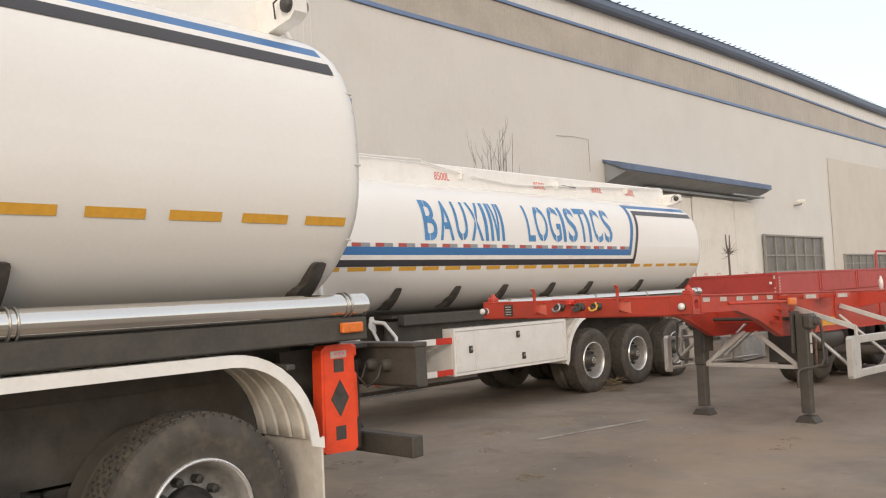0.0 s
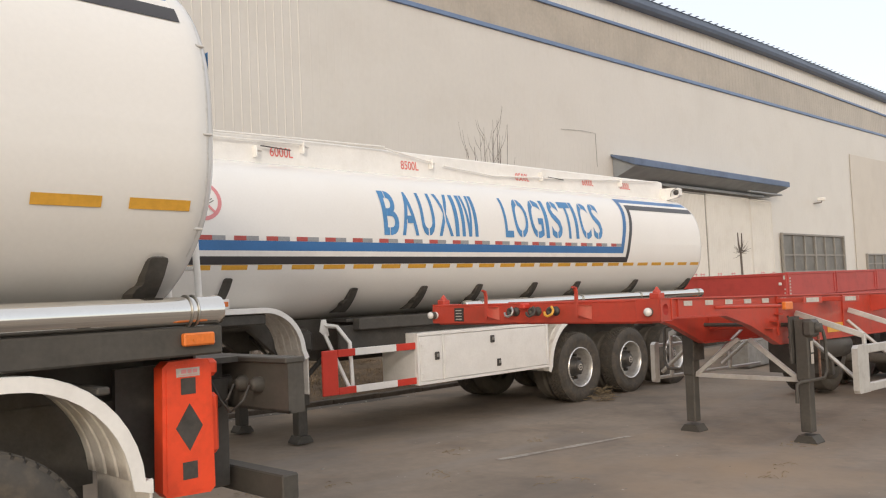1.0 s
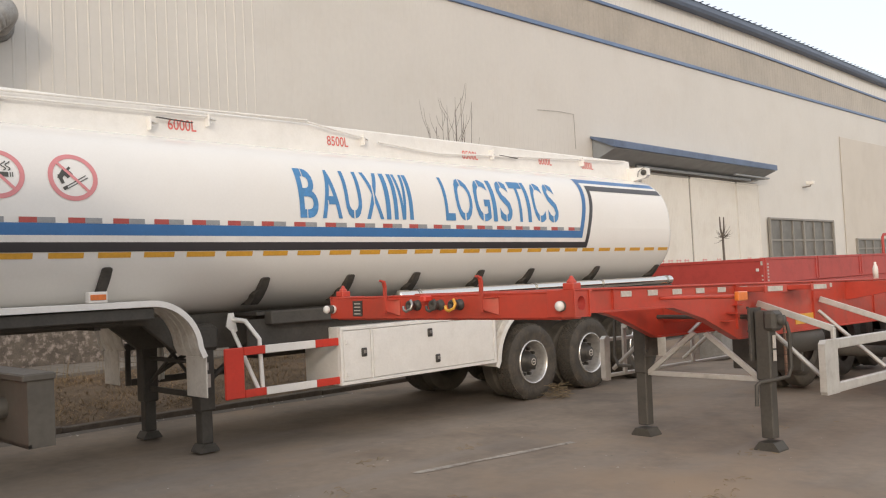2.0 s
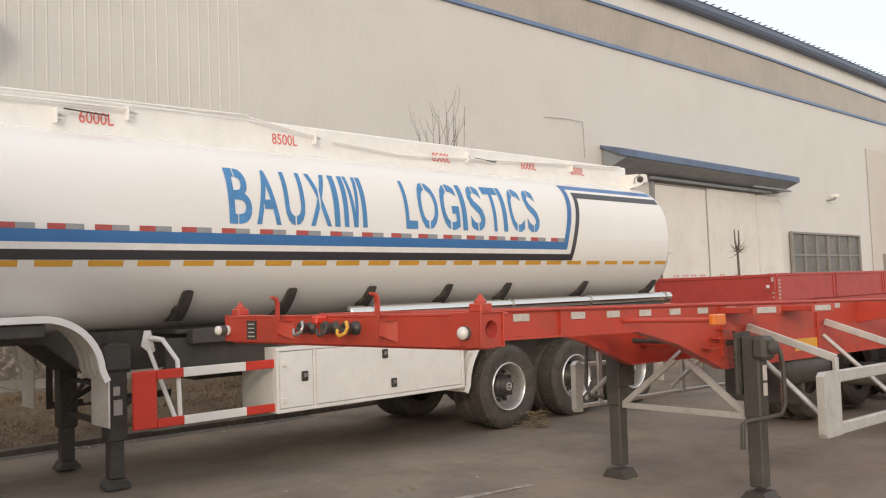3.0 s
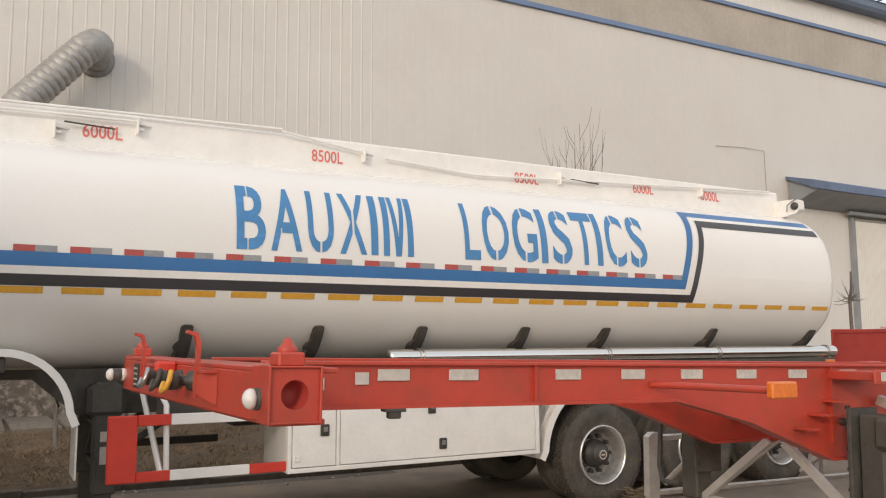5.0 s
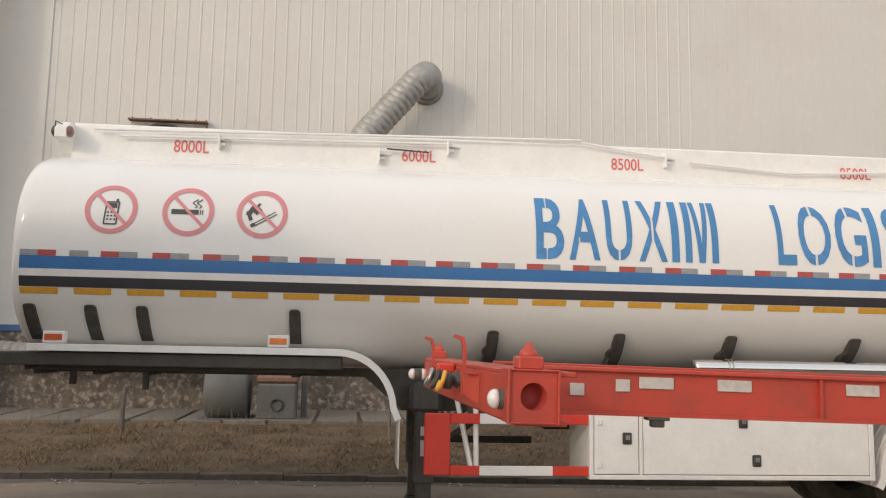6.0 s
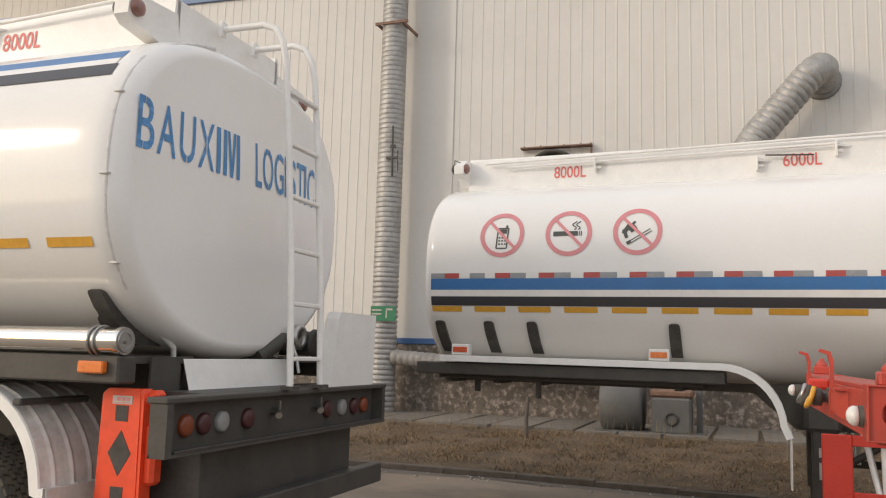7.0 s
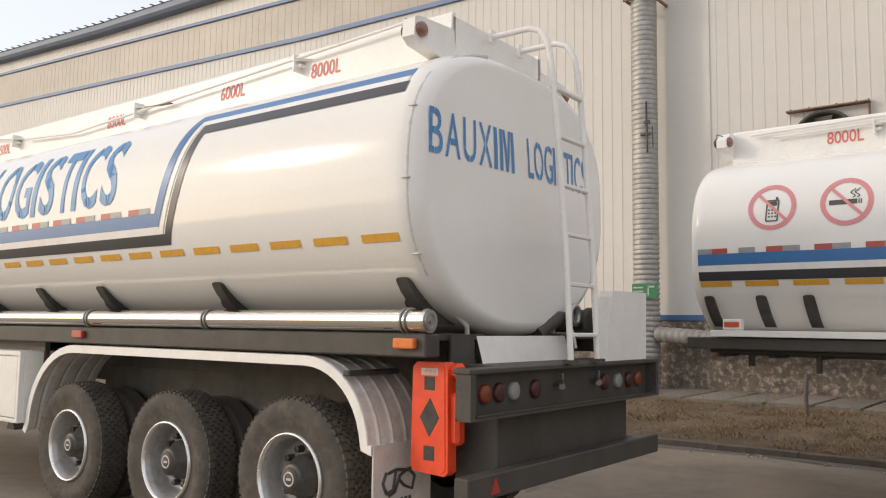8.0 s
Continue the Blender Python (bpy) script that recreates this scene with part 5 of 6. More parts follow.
# orange water barrier hung at the near trailer's tail
barrier = thing("safety_barrier", "orange plastic safety barrier panel hung beside the trailer tail", "barrier", pose(-4.92, 3.93, 0.14, 0, 0, 1.0))
shell = Geo().prism([(-0.305, 0.70), (-0.28, 0.672), (-0.05, 0.66), (-0.022, 0.685), (-0.03, 1.29), (-0.052, 1.33), (-0.26, 1.33), (-0.295, 1.30)], 0, 0.9, 0.985)
shell.prism([(-0.285, 0.70), (-0.27, 0.69), (-0.06, 0.68), (-0.04, 0.7), (-0.05, 1.28), (-0.06, 1.31), (-0.25, 1.31), (-0.275, 1.29)], 0, 0.985, 0.989)
part("barrier_shell", shell, "barrier", barrier)
for z0, z1 in ((1.235, 1.325), (0.84, 1.15)):
    part("lug", Geo().box(0.87, 0.96, -0.04, 0.03, z0, z1, 0.02), "barrier", barrier)
for z0, z1 in ((1.162, 1.243), (0.745, 0.83)):
    part("window_square", Geo().box(0.988, 0.9915, -0.2, -0.121, z0, z1), "bracket", barrier, "dark square opening")
part("window_diamond", Geo().prism([(-0.16, 0.883), (-0.087, 1.0), (-0.156, 1.116), (-0.232, 1.0)], 0, 0.988, 0.9915), "bracket", barrier, "dark diamond opening")
label = part("barrier_label", Geo().box(0.988, 0.992, -0.224, -0.098, 1.25, 1.293), "plate", barrier)
part("label_print", Geo().box(0.991, 0.9932, -0.198, -0.17, 1.266, 1.285).box(0.991, 0.9932, -0.163, -0.142, 1.266, 1.285).box(0.991, 0.9932, -0.135, -0.112, 1.266, 1.285).box(0.991, 0.9932, -0.212, -0.108, 1.256, 1.259), "sign_red", label)


# ---- red skeleton trailer ----
RED = pose(-4.455, 7.19, 0.01, 0, 0, -2.1) @ pose(0, 0, 0, -1.25)
red = thing("skeleton_trailer", "red container skeleton semi-trailer on black landing legs with white side guards", "semi-trailer", RED)
bol = part("bolster", Geo().box(-1.16, 1.19, 0.0, 0.02, 1.455, 1.61, 0.004), "red", red, "red front bolster beam")
part("top_plate", Geo().box(-1.14, 1.19, 0.0, 0.2, 1.61, 1.628, 0.004), "red", bol)
part("bottom_plate", Geo().box(-1.1, 1.1, 0.02, 0.2, 1.445, 1.465, 0.004), "red", bol)
part("back_plate", Geo().box(-0.92, 0.92, 0.19, 0.205, 1.465, 1.61), "red", bol)
bol.location.y, bol.rotation_euler.z = -0.04, radians(3.55)
for s, q, o in ((1, 0.045, -0.028), (-1, 0.0, 0.0)):
    e0, e1, e2 = s * (0.94 + q), s * (1.06 + q), s * (1.152 + q)
    g = Geo().box(e0, e1, 0.02, 0.168, 1.462, 1.632, 0.004)
    for y0, y1, z0, z1 in ((0.002, 0.025, 1.462, 1.632), (0.145, 0.168, 1.462, 1.632), (0.025, 0.145, 1.462, 1.482), (0.025, 0.145, 1.612, 1.632)):
        g.box(e1, e2, y0, y1, z0, z1)
    ends = [part("end_box", g, "red", bol)]
    ends.append(part("end_plate", Geo().sheet([[(e2 + s * 0.003, 0.084 + r * c, 1.547 + r * d) for r, c, d in ((0.044, math.cos(a), math.sin(a)), (1, max(-0.086, min(0.086, 0.2 * math.cos(a))), max(-0.086, min(0.086, 0.2 * math.sin(a)))))] for a in [2 * math.pi * i / 32 for i in range(33)]], False), "red", bol, "red end plate with a round hole"))
    # raised edges round the end plate
    for y0, y1, z0, z1 in ((-0.002, 0.006, 1.461, 1.633), (0.162, 0.170, 1.461, 1.633), (0.006, 0.162, 1.461, 1.467), (0.006, 0.162, 1.627, 1.633)):
        ends.append(part("edge_lip", Geo().box(e2 + s * 0.003, e2 + s * 0.014, y0, y1, z0, z1, 0.002), "red", bol))
    ends.append(part("end_hole", Geo().lathe([(e2 + s * 0.003, 0.044), (e1 + s * 0.01, 0.044), (e1 + s * 0.01, 0.0)], 0, (0, 0.084, 1.547), 24), "red_wall", bol, "dark round hole"))
    for ob in ends:
        ob.location.y = o
    part("twist_lock", Geo().box(s * (1.09 + q) - 0.042, s * (1.09 + q) + 0.042, 0.03, 0.115, 1.63, 1.674, 0.006).lathe([(1.674, 0.03), (1.684, 0.032), (1.69, 0.026), (1.706, 0.014), (1.716, 0.01), (1.72, 0.0)], 2, (s * (1.09 + q), 0.072, 0), 18), "red", bol, "red twist lock").location.y = 0.7 * o
for xh in (-0.465, 0.48):
    part("hook", Geo().prism([(-0.056, 1.5), (-0.04, 1.5), (-0.04, 1.70), (-0.052, 1.737), (-0.09, 1.747), (-0.094, 1.736), (-0.062, 1.724), (-0.054, 1.69)], 0, xh - 0.014, xh + 0.014), "red", bol, "red bent hook plate")
    # a scooped plate runs from the hook's foot back to the beam
    rows = [[(xh - 0.02 + 0.13 * k, -0.056 + 0.054 * k * k, z) for z in (1.585 + 0.012 * k, 1.57, 1.54 - 0.02 * k, 1.53 - 0.05 * k)] for k in (0, 0.2, 0.4, 0.6, 0.8, 1.0)]
    part("hook_gusset", Geo().sheet(rows, True).box(xh - 0.02, xh + 0.11, -0.05, 0.0, 1.592, 1.6), "red", bol)
for xc, mm in ((-0.17, "steel"), (0.06, "black"), (0.245, "yellow")):
    part("connector", Geo().lathe([(0.0, 0.04), (-0.02, 0.036), (-0.024, 0.02), (-0.055, 0.02), (-0.06, 0.036), (-0.09, 0.036), (-0.095, 0.03), (-0.095, 0.02), (-0.08, 0.0)], 1, (xc, 0, 1.552), 16), "hub" if mm != "black" else "black", bol, "round cable connector")
    part("connector_cap", Geo().tube([(xc - 0.045, -0.1, 1.545), (xc - 0.03, -0.112, 1.522), (xc, -0.118, 1.512), (xc + 0.04, -0.11, 1.53), (xc + 0.045, -0.1, 1.56), (xc + 0.02, -0.09, 1.59)], 0.0105, 8), mm, bol)
part("connector_cap", Geo().box(-0.07, -0.015, -0.085, 0.0, 1.575, 1.622, 0.01), "guard_red", bol)
part("data_plate", Geo().box(-0.885, -0.775, -0.006, 0.0, 1.475, 1.595), "hub", bol, "dark data plate with unreadable print")
g = Geo()
for i in range(4):
    g.box(-0.865, -0.795, -0.009, -0.006, 1.49 + 0.026 * i, 1.498 + 0.026 * i)
part("print_bars", g, "plate", bol)
for xc, o in ((-1.12, 0.026), (1.11, 0.0)):
    part("marker_lamp", Geo().lathe([(-o, 0.034), (-0.038 - o, 0.034), (-0.04 - o, 0.024)], 1, (xc, 0, 1.532), 18), "black", bol, "black base of a white lamp")
    if o:
        part("lamp_collar", Geo().lathe([(0.0, 0.03), (-0.008, 0.034), (-0.022, 0.034), (-o, 0.026)], 1, (xc, 0, 1.532), 18), "clear_lens", bol)
    part("lamp_dome", Geo().lathe([(d - o, q) for d, q in ((-0.04, 0.027), (-0.043, 0.032), (-0.056, 0.032), (-0.067, 0.025), (-0.074, 0.013), (-0.076, 0.0))], 1, (xc, 0, 1.532), 18), "clear_lens", bol, "white lamp dome")

# neck and main beams
top = [(0.2, 1.62), (12.2, 1.62)]
web = [(0.2, 1.46), (1.6, 1.46), (2.3, 1.46), (2.8, 1.345), (3.45, 1.115), (3.62, 1.115), (12.2, 1.13)]
for s in (1, -1):
    beam = part("main_beam", Geo().prism(top[:1] + web + top[1:], 0, s * 0.455, s * 0.465), "red", red, "red I-section main beam")
    part("top_flange", Geo().box(s * 0.40, s * 0.49, 0.2, 12.2, 1.62, 1.636, 0.003), "red", beam)
    low = Geo()
    for (y0, z0), (y1, z1) in zip(web, web[1:]):
        low.add([(s * 0.40, y0, z0), (s * 0.49, y0, z0), (s * 0.49, y1, z1), (s * 0.40, y1, z1), (s * 0.40, y0, z0 - 0.016), (s * 0.49, y0, z0 - 0.016), (s * 0.49, y1, z1 - 0.016), (s * 0.40, y1, z1 - 0.016)], [(0, 1, 2, 3), (4, 5, 6, 7), (1, 2, 6, 5), (0, 3, 7, 4)])
    part("bottom_flange", low, "red", beam)
    for yb in (1.44, 3.45, 5.2, 7.0, 8.8):
        part("stiffener", Geo().box(s * 0.465, s * 0.485, yb, yb + 0.012, 1.46 if yb < 2 else 1.2, 1.62), "red", beam)
    for k, yp in enumerate((0.382, 0.573, 0.672, 1.005, 1.562, 1.95, 2.335, 2.725, 3.12, 3.55, 5.6, 6.4, 7.2)):
        part("label_plate", Geo().box(s * 0.465, s * 0.474, yp, yp + (0.06 if k < 2 else 0.145), (1.52, 1.541)[k] if k < 2 else 1.556, (1.57, 1.591)[k] if k < 2 else 1.604, 0.002), "plate", beam, "faded silver reflector plate")
    for y0, y1 in ((3.38, 3.84), (4.4, 4.86)):
        part("outrigger_arm", Geo().box(s * 0.466, s * 0.79, y0 + 0.06, y1 - 0.06, 1.55, 1.60, 0.004).box(s * 0.79, s * 0.80, y0, y1, 1.535, 1.61, 0.003), "red", beam)
        part("label_plate", Geo().box(s * 0.80, s * 0.806, y0 + 0.05, y0 + 0.36, 1.55, 1.598, 0.002), "plate", beam, "faded silver reflector plate")
    for yb in (3.2, 3.32, 3.44):
        part("step_tab", Geo().box(s * 0.465, s * 0.56, yb - 0.05, yb + 0.05, 1.28 + 0.6 * (yb - 3.2), 1.292 + 0.6 * (yb - 3.2)), "red", beam)
    part("gooseneck_arm", Geo().tube([(s * 0.47, 2.14, 1.53), (s * 0.8, 2.24, 1.53), (s * 1.1, 2.3, 1.53)], 0.017, 8), "red", beam)
    part("side_lamp", Geo().box(s * 1.09, s * 1.13, 2.22, 2.38, 1.495, 1.57, 0.008), "orange_lens", beam, "orange side marker lamp")
for i, yb in enumerate((0.9, 1.8, 2.7, 3.7, 4.8, 6.0, 7.2, 8.4, 9.6, 10.8, 11.9)):
    part("cross_member", Geo().box(-0.455, 0.455, yb - 0.05, yb + 0.05, 1.48 if yb < 3.0 else 1.25, 1.58, 0.006), "red", red)
for yb in (6.2, 8.5, 12.1):
    part("outrigger", Geo().prism([(-1.2, 1.61), (1.2, 1.61), (1.2, 1.53), (0.5, 1.40), (-0.5, 1.40), (-1.2, 1.53)], 1, yb - 0.05, yb + 0.05), "red", red, "red cross outrigger")
    for s in (1, -1):
        part("outrigger_end", Geo().box(s * 1.13, s * 1.24, yb - 0.09, yb + 0.09, 1.5, 1.636, 0.01), "red", red)
part("beam_clip", Geo().box(0.45, 0.488, 0.72, 0.775, 1.402, 1.444, 0.005).box(0.44, 0.494, 0.70, 0.795, 1.43, 1.444, 0.003), "black", red, "black clip under the beam")
# landing gear
for s in (1, -1):
    xl, yl = (0.71 if s > 0 else -0.64), 3.525
    leg = part("landing_leg", Geo().box(xl - 0.072, xl + 0.072, yl - 0.072, yl + 0.072, 0.72, 1.37, 0.012).box(xl - 0.06, xl + 0.06, yl - 0.06, yl + 0.06, 0.18, 0.74, 0.01), "black", red, "black telescopic landing leg")
    part("leg_foot", Geo().prism([(-0.12, 0.07), (0.12, 0.07), (0.12, 0.085), (0.07, 0.15), (-0.07, 0.15), (-0.12, 0.085)], 1, yl - 0.1, yl + 0.1, Matrix.Translation((xl, 0, 0))), "black", leg)
    part("gear_box", Geo().box(xl + s * 0.02, xl + s * 0.14, yl - 0.1, yl + 0.1, 1.18, 1.37, 0.03).lathe([(s * 0.0, 0.05), (s * 0.05, 0.05), (s * 0.05, 0.0)], 0, (xl + s * 0.14, yl, 1.28), 14), "black", leg)
    part("mount_plate", Geo().box(xl - s * 0.11, xl - s * 0.085, yl - 0.12, yl + 0.12, 0.9, 1.40, 0.004), "bracket", leg)
    for i in range(5):
        part("bolt", Geo().lathe([(xl - s * 0.105, 0.014), (xl - s * 0.12, 0.014), (xl - s * 0.12, 0.0)], 0, (0, yl - 0.1, 0.96 + 0.11 * i), 6), "hub", leg)
    part("leg_label", Geo().box(xl + s * 0.08, xl + s * 0.085, yl - 0.03, yl + 0.03, 0.9, 1.0).box(xl + s * 0.08, xl + s * 0.085, yl - 0.03, yl + 0.03, 1.02, 1.14), "plate", leg)
    part("brace", Geo().prism([(xl - s * 0.07, 0.70), (xl - s * 0.07, 0.757), (0.04 + s * 0.085, 1.165), (0.04 + s * 0.04, 1.14)], 1, yl - 0.03, yl + 0.01), "alu", red, "grey diagonal angle brace")
    part("brace", Geo().tube([(xl - s * 0.06, yl + 0.05, 0.74), (s * 0.35, yl + 0.75, 1.25)], 0.022, 4), "alu", red)
part("leg_tie", Geo().box(-0.56, 0.63, yl - 0.02, yl + 0.02, 0.7, 0.748, 0.004), "alu", red, "grey tie bar between the legs")
part("crank_shaft", Geo().tube([(-0.7, yl + 0.02, 1.31), (0.7, yl + 0.02, 1.31)], 0.022, 8), "black", red)
part("crank_handle", Geo().tube([(0.8, yl + 0.1, 1.27), (0.86, yl + 0.13, 1.25), (0.875, yl + 0.14, 1.15), (0.875, yl + 0.15, 0.83), (0.865, yl + 0.1, 0.75), (0.8, yl - 0.05, 0.73), (0.735, yl - 0.19, 0.72), (0.71, yl - 0.225, 0.69), (0.705, yl - 0.23, 0.5)], 0.018, 8), "black", red, "black bent crank handle")
part("crank_handle", Geo().tube([(-0.85, yl + 0.02, 1.31), (-0.98, yl + 0.0, 1.27), (-1.0, yl, 0.88), (-0.92, yl - 0.05, 0.79), (-0.75, yl - 0.05, 0.79)], 0.018, 8), "black", red)
# white side guards
for s in (1, -1):
    ye = 3.87 if s > 0 else 3.68
    gd = part("side_guard", Geo().prism([(3.6, 0.60), (3.58, 0.63), (3.58, 1.06), (3.62, 1.092), (ye, 1.092), (ye, 0.60)], 0, s * 1.17, s * 1.23), "alu", red, "whitish grey side guard")
    for z0, z1 in ((0.60, 0.69), (1.0, 1.092)):
        part("guard_rail", Geo().box(s * 1.18, s * 1.225, ye, 6.4, z0 if s > 0 else z0 + 0.03, z1 if s > 0 else z1 - 0.02, 0.008), "alu", gd)
    for yb in (3.93, 5.42):
        a, b = Vector((s * 0.49, yb - 0.08, 1.43)), Vector((s * 1.17, yb + 0.02, 1.18))
        part("guard_arm", Geo().box(-0.025, 0.025, -0.03, 0.03, 0, (b - a).length, 0.004, Matrix.Translation(a) @ (b - a).to_track_quat("Z", "Y").to_matrix().to_4x4()), "alu", gd)
        part("guard_post", Geo().box(s * 1.15, s * 1.18, yb - 0.01, yb + 0.05, 0.65, 1.19, 0.004), "alu", gd)
        part("guard_arm", Geo().tube([(s * 0.5, yb - 0.15, 1.3), (s * 1.17, yb - 0.2, 0.72)], 0.024, 4), "alu", gd)
# running gear
for yh in (7.5, 8.82, 10.14):
    zh = 0.525 + 0.0218 * yh
    ax = part("axle", Geo().tube([(-0.62, yh, zh), (0.62, yh, zh)], 0.075, 12), "under_lifted", red)
    for s in (1, -1):
        part("axle_hanger", Geo().box(s * 0.44, s * 0.56, yh + 0.5, yh + 0.72, 0.8, 1.18, 0.02), "under_lifted", ax)
        wheel(red, 1.2, yh, s).location.z = zh - 0.535
spare = part("spare_carrier", Geo().box(-0.4, 0.4, 5.0, 5.06, 0.65, 1.25, 0.01), "black", red)
part("spare_tyre", Geo().lathe([(-0.14, 0.26), (-0.14, 0.37), (-0.1, 0.42), (0.1, 0.42), (0.14, 0.37), (0.14, 0.26)], 0, (0.1, 5.5, 0.97), 36), "tyre", spare)
g = Geo()
for i in range(12):
    g.lathe([(1.2 - 0.045 * i, 0.016), (1.16 - 0.045 * i, 0.016)], 2, (0.52, 4.35, 0), 5)
part("chain", g, "rust", red)
part("air_tank", Geo().lathe([(4.6, 0.0), (4.6, 0.12), (4.64, 0.15), (5.4, 0.15), (5.44, 0.12), (5.44, 0.0)], 1, (0.35, 0, 1.0), 20), "black", red)
part("sticker", Geo().box(0.466, 0.472, 4.75, 5.2, 1.175, 1.285), "yellow", red)

bottle = tagged(part("plastic_bottle", Geo().lathe([(0, 0.0), (0, 0.032), (0.12, 0.033), (0.15, 0.028), (0.185, 0.014), (0.21, 0.014), (0.21, 0.0)], 2, (0, 0, 0), 16), "bottle"), "small pale plastic bottle standing on the red beam", "bottle")
bottle.matrix_world = RED @ pose(0.45, 7.2, 1.636)

# ---- red low-sided flatbed behind ----
flat = thing("flatbed_trailer", "dull red flatbed trailer with low panelled steel sides", "semi-trailer", pose(-8.4, 19.05, 0, 0, 0, -1.3))
part("bed", Geo().box(-1.22, 1.22, 0.0, 12.5, 1.2, 1.36, 0.01), "red_wall", flat)
for k in range(5):
    y0, y1 = 2.6 * k, 2.6 * k + 2.57
    for s in (1, -1):
        sd = part("side_panel", Geo().box(s * 1.2, s * 1.25, y0, min(y1, 12.5), 1.36, 1.86, 0.008).box(s * 1.2, s * 1.265, y0, min(y1, 12.5), 1.82, 1.87, 0.006), "red_wall", flat, "red steel side panel")
        for yy in (y0 + 0.05, y1 - 0.06):
            part("panel_hinge", Geo().box(s * 1.25, s * 1.268, yy - 0.03, yy + 0.03, 1.40, 1.85, 0.004), "red_wall", sd)
        for yy in (y0 + 0.14,) if k == 0 else ():
            g = Geo()
            for i in range(6):
                g.box(s * 1.252, s * 1.256, yy - 0.03, yy + 0.03, 1.40 + 0.065 * i, 1.435 + 0.065 * i)
            part("pale_marks", g, "litter", sd)
head = part("headboard", Geo().box(-1.25, 1.25, -0.05, 0.0, 1.2, 1.86, 0.01).box(-1.25, 1.25, -0.065, -0.05, 1.8, 1.86, 0.005).box(-1.25, -1.19, -0.06, -0.05, 1.2, 1.8).box(1.19, 1.25, -0.06, -0.05, 1.2, 1.8), "red_wall", flat)
part("clearance_lamp", Geo().box(1.1, 1.16, -0.08, -0.05, 1.6, 1.66, 0.008), "clear_lens", head, "small white clearance lamp")
part("edge_mark", Geo().box(1.2, 1.24, -0.067, -0.06, 1.72, 1.8).box(1.21, 1.24, -0.064, -0.06, 1.5, 1.53).box(1.21, 1.24, -0.064, -0.06, 1.42, 1.45), "litter", head)
for s in (1, -1):
    part("main_beam", Geo().box(s * 0.42, s * 0.54, 0.3, 12.3, 0.85, 1.2, 0.01), "red_wall", flat)
    part("landing_leg", Geo().box(s * 0.75 - 0.07, s * 0.75 + 0.07, 2.2, 2.34, 0.03, 1.2, 0.01).box(s * 0.75 - 0.14, s * 0.75 + 0.14, 2.14, 2.4, 0.0, 0.03), "black", flat)
    part("side_guard", Geo().box(s * 1.15, s * 1.18, 0.8, 4.5, 0.55, 0.62).box(s * 1.15, s * 1.18, 0.8, 4.5, 0.85, 0.92).box(s * 1.15, s * 1.18, 2.5, 2.58, 0.55, 1.2), "alu", flat)
for yh in (7.6, 8.92, 10.24):
    part("axle", Geo().tube([(-0.62, yh, 0.52), (0.62, yh, 0.52)], 0.075, 12), "black", flat)
    for s in (1, -1):
        wheel(flat, 1.2, yh, s)
tool = tagged(part("steel_box", Geo().box(-0.24, 0.24, -0.6, 0.6, 0.0, 0.52, 0.02).box(-0.25, 0.25, -0.61, 0.61, 0.5, 0.54, 0.01), "duct_dull"), "dull grey steel box standing on the yard", "box")
tool.matrix_world = pose(-7.66, 18.2, 0.0)
part("stake_frame", Geo().tube([(1.2, 7.0, 1.86), (1.2, 7.0, 2.28), (1.2, 7.1, 2.36), (1.2, 8.2, 2.36), (1.2, 8.3, 2.28), (1.2, 8.3, 1.86)], 0.035, 8), "red_wall", flat, "red tubular frame")


# ---- bare trees ----
def bare_tree(x, y, z, stems, height, seed, label, trunk=0.0, spread=0.2):
    r = random.Random(seed)
    tr = thing("bare_tree", label, "tree", pose(x, y, z))
    trunk_geo, twigs = Geo(), Geo()
    if trunk:
        trunk_geo.tube([(0, 0, -0.05), (0.02, 0.01, trunk * 0.5), (0.0, 0.03, trunk)], [0.05, 0.04, 0.03], 8)
    for i in range(stems):
        a, q = r.uniform(0, 6.28), r.uniform(0.3, 1.0) * spread
        h = height * r.uniform(0.6, 1.0)
        base = Vector((0.06 * math.cos(a), 0.06 * math.sin(a), trunk - 0.1 if trunk else 0))
        tip = Vector((q * (height - trunk) * math.cos(a), q * (height - trunk) * math.sin(a), trunk + (h / height) * (height - trunk)))
        mid = base.lerp(tip, 0.5) + Vector((0.08 * math.cos(a), 0.08 * math.sin(a), 0.1))
        (trunk_geo if not trunk else twigs).tube([base, mid, tip], [0.016, 0.009, 0.003], 5, False)
        for k in range(3):
            f = r.uniform(0.3, 0.95)
            p = mid.lerp(tip, f)
            b = a + r.uniform(-1.6, 1.6)
            l = r.uniform(0.12, 0.4) * (height - trunk) * 0.25
            twigs.tube([p, p + Vector((0.45 * l * math.cos(b), 0.45 * l * math.sin(b), l * 0.8)), p + Vector((0.6 * l * math.cos(b), 0.6 * l * math.sin(b), l * 1.5))], [0.005, 0.004, 0.002], 4, False)
    part("trunk", trunk_geo, "bark", tr)
    part("crown", twigs, "bark", tr)
    return tr


bare_tree(-12.9, 16.35, 0.2, 24, 5.7, 3, "leafless many-stemmed shrub of thin upright branches", 0.0, 0.1)
bare_tree(-12.9, 18.6, 0.2, 5, 4.5, 8, "leafless thin shrub beside the wall", 0.0, 0.1)


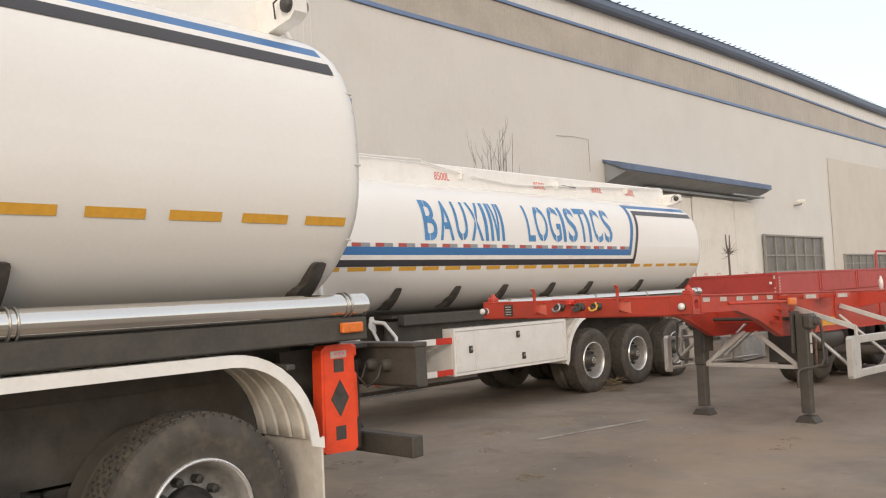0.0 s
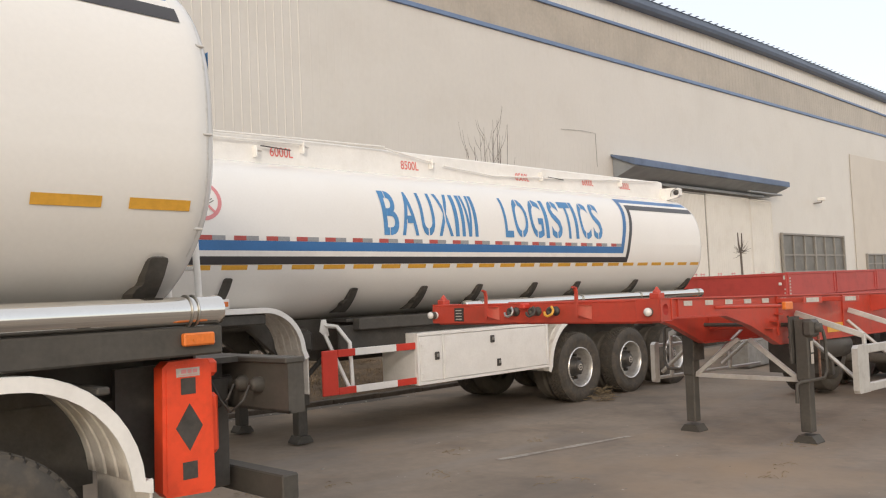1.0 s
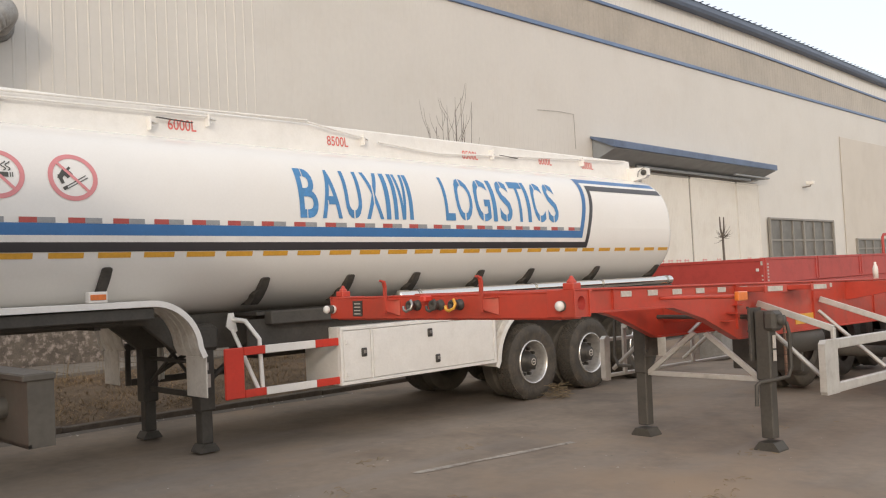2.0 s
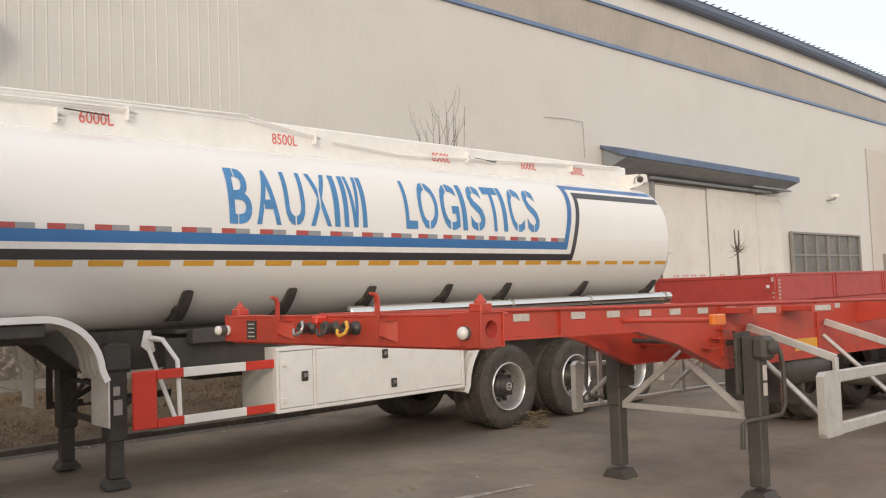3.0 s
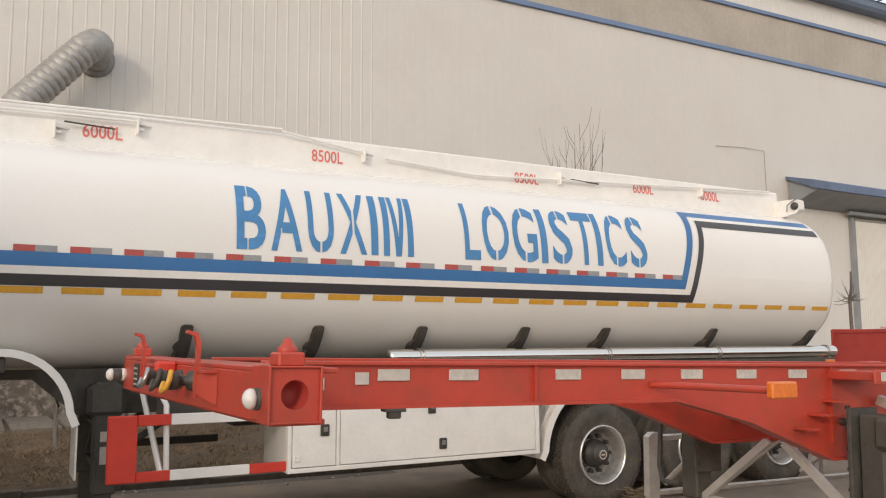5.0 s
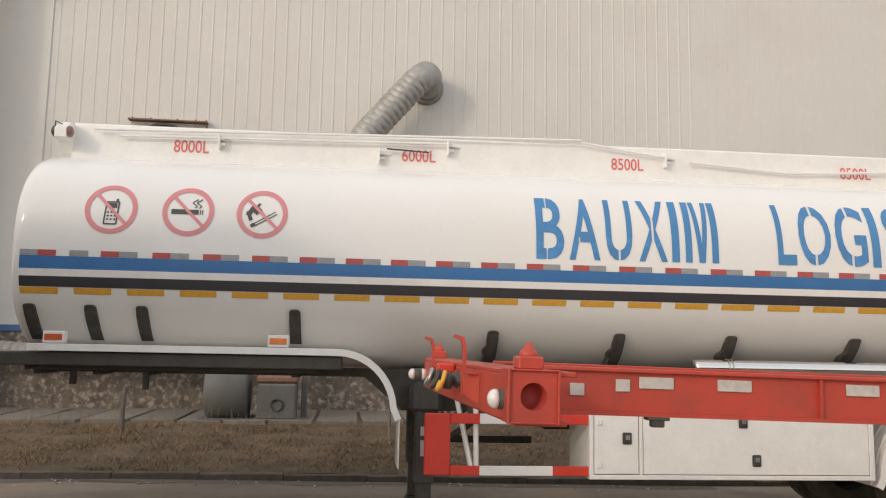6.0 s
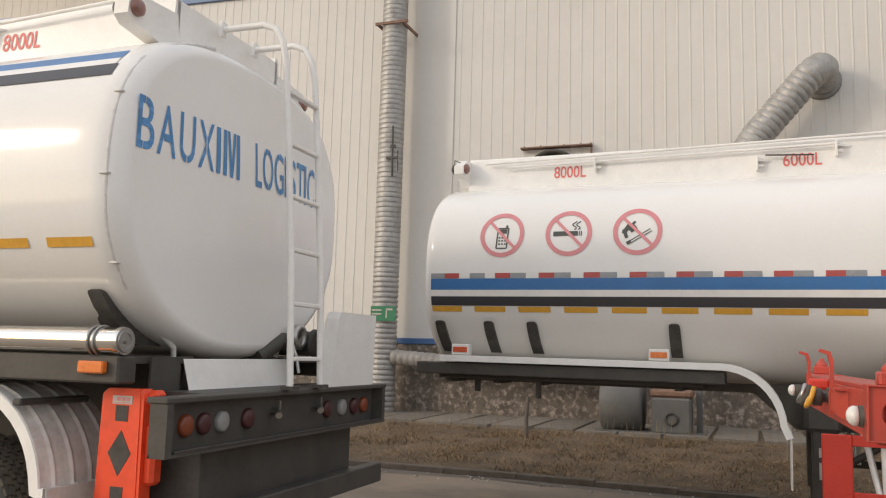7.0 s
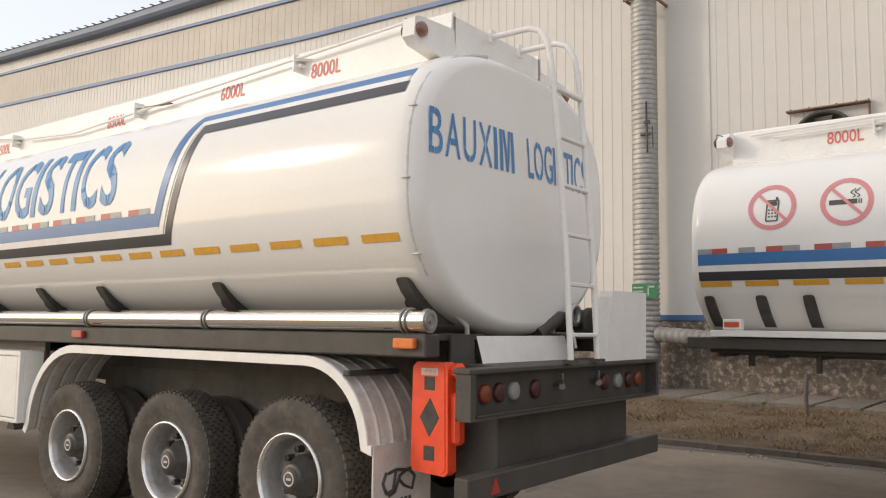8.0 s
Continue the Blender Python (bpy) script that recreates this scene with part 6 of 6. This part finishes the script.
def pollard(x, y, z, fork, prongs, seed, label):
    """A cut-back young tree: bare trunk, a few short thick stubs and a burst of thin twigs at the fork."""
    r = random.Random(seed)
    tr = thing("pollard_tree", label, "tree", pose(x, y, z))
    part("trunk", Geo().tube([(0, 0, -0.05), (0.02, 0.01, fork * 0.5), (0.0, 0.02, fork)], [0.05, 0.04, 0.035], 8), "bark", tr)
    for i in range(prongs):
        a = 3.1 * i + r.uniform(-0.3, 0.3)
        part("stub", Geo().tube([(0, 0.02, fork - 0.05), (0.05 * math.cos(a), 0.02 + 0.09 * math.sin(a), fork + 0.2), (0.06 * math.cos(a), 0.02 + 0.11 * math.sin(a), fork + r.uniform(0.48, 0.6))], [0.03, 0.026, 0.018], 6), "bark", tr)
    g = Geo()
    for i in range(34):
        a, e, l = r.uniform(0, 6.28), r.uniform(-0.5, 1.1), r.uniform(0.16, 0.42)
        d = Vector((math.cos(a) * math.cos(e), math.sin(a) * math.cos(e), math.sin(e)))
        p = Vector((0, 0.02, fork - 0.06 + r.uniform(-0.06, 0.08)))
        g.tube([p, p + d * l * 0.6, p + d * l + Vector((0, 0, 0.05))], [0.008, 0.006, 0.003], 4, False)
    part("crown", g, "bark", tr)
    return tr


pollard(-11.9, 27.15, 0.0, 2.68, 2, 5, "young pollarded tree with two stubs and a burst of twigs")
pollard(-11.9, 22.95, 0.0, 2.6, 1, 12, "young pollarded tree with one stub, leafless, beside the yard")
stake = tagged(part("tree_stub", Geo().tube([(0, 0, -0.1), (0.01, 0, 0.25), (0.0, 0.02, 0.62)], [0.045, 0.035, 0.03], 8), "bark"), "short bare sapling trunk standing in the verge", "sapling")
stake.matrix_world = pose(-13.9, 3.35, 0.38)

# ---- loose things on the yard ----
r = random.Random(11)
g = Geo()
for i in range(120):
    a, q = r.uniform(0, 6.28), abs(r.gauss(0, 0.08))
    x, y, z, l, b = q * math.cos(a), 1.3 * q * math.sin(a), r.uniform(0.005, 0.24) * max(0.1, 1 - q * 4), r.uniform(0.06, 0.16), r.uniform(0, 6.28)
    g.tube([(x, y, z), (x + l * math.cos(b), y + l * math.sin(b), max(0.004, z + r.uniform(-0.03, 0.03)))], 0.0035, 3, False)
straw = tagged(part("straw_heap", g, "straw"), "small heap of dry straw beside the wheel", "straw", kind="stuff")
straw.matrix_world = pose(-7.38, 12.45, 0.0)
g = Geo()
for i in range(26):
    cx, cy = r.uniform(-7.0, -0.6), r.uniform(3.5, 12.5)
    for k in range(r.randint(3, 16)):
        x, y, b, l = cx + r.gauss(0, 0.07), cy + r.gauss(0, 0.1), r.uniform(0, 6.28), r.uniform(0.03, 0.12)
        z = slope(y) + 0.004
        g.tube([(x, y, z), (x + 0.5 * l * math.cos(b), y + 0.5 * l * math.sin(b), z + r.uniform(0.002, 0.02)), (x + l * math.cos(b + 0.3), y + l * math.sin(b + 0.3), z)], 0.0028, 3, False)
tagged(part("twigs", g, "straw"), "scattered dry twigs and stalks on the concrete", "twigs", kind="stuff")
g = Geo()
for i in range(420):
    x, y = r.uniform(-7.5, 0.5), r.uniform(1.5, 14)
    s, a = r.uniform(0.004, 0.016) * (2.0 if r.random() < 0.06 else 1.0), r.uniform(0, 6.28)
    h = s * r.uniform(0.2, 0.6)
    c, d = math.cos(a), math.sin(a)
    k = r.uniform(0.5, 1.3)
    z = slope(y) + 0.001
    g.add([(x + s * c, y + s * d, z), (x - k * s * d, y + k * s * c, z), (x - s * c, y - s * d, z), (x + k * s * d, y - k * s * c, z), (x, y, z + h)], [(0, 1, 4), (1, 2, 4), (2, 3, 4), (3, 0, 4)])
tagged(part("grit", g, "grit"), "scattered pale grit and scraps on the concrete", "grit", kind="stuff")
g = Geo()
for i in range(130):
    x, y = KX + 0.02 + abs(r.gauss(0, 0.22)), r.uniform(-2, 12)
    s, a = r.uniform(0.008, 0.035), r.uniform(0, 6.28)
    z = slope(y) + 0.002
    c, d = math.cos(a), math.sin(a)
    g.add([(x + s * c, y + s * d, z), (x - s * d, y + s * c, z + s * 0.5), (x - s * c, y - s * d, z), (x + s * d, y - s * c, z + s * 0.4)], [(0, 1, 2, 3)])
tagged(part("scraps", g, "litter"), "pale paper scraps along the kerb", "litter", kind="stuff")

# ---- kerb stones and slabs, piece by piece ----
kerb = thing("kerb", "row of grey kerb stones along the verge", "kerb", kind="structure")
stone = Geo().box(-0.12, 0.0, 0.001, 0.998, -0.1, 0.08, 0.01).mesh("kerb_stone")
stone.materials.append(M["kerb"])
for i in range(54):
    y = -28 + i
    ob = new("kerb_stone", stone)
    ob.parent = kerb
    ob.location = (KX + random.uniform(-0.006, 0.006), y, slope(y + 0.5) + random.uniform(-0.004, 0.004))
path = thing("paving", "row of worn concrete paving slabs along the foot of the wall", "pavement", kind="structure")
slab = Geo().box(-1.1, 1.1, 0.02, 0.705, -0.05, 0.025, 0.008).mesh("slab")
slab.materials.append(M["slab"])
for i in range(52):
    y = -14 + 0.75 * i
    ob = new("slab", slab)
    ob.parent = path
    ob.matrix_world = pose(-15.8 + random.uniform(-0.05, 0.05), y, 0.43 + random.uniform(-0.008, 0.012), random.uniform(-0.5, 0.5), random.uniform(-0.6, 0.6), random.uniform(-1.2, 1.2))
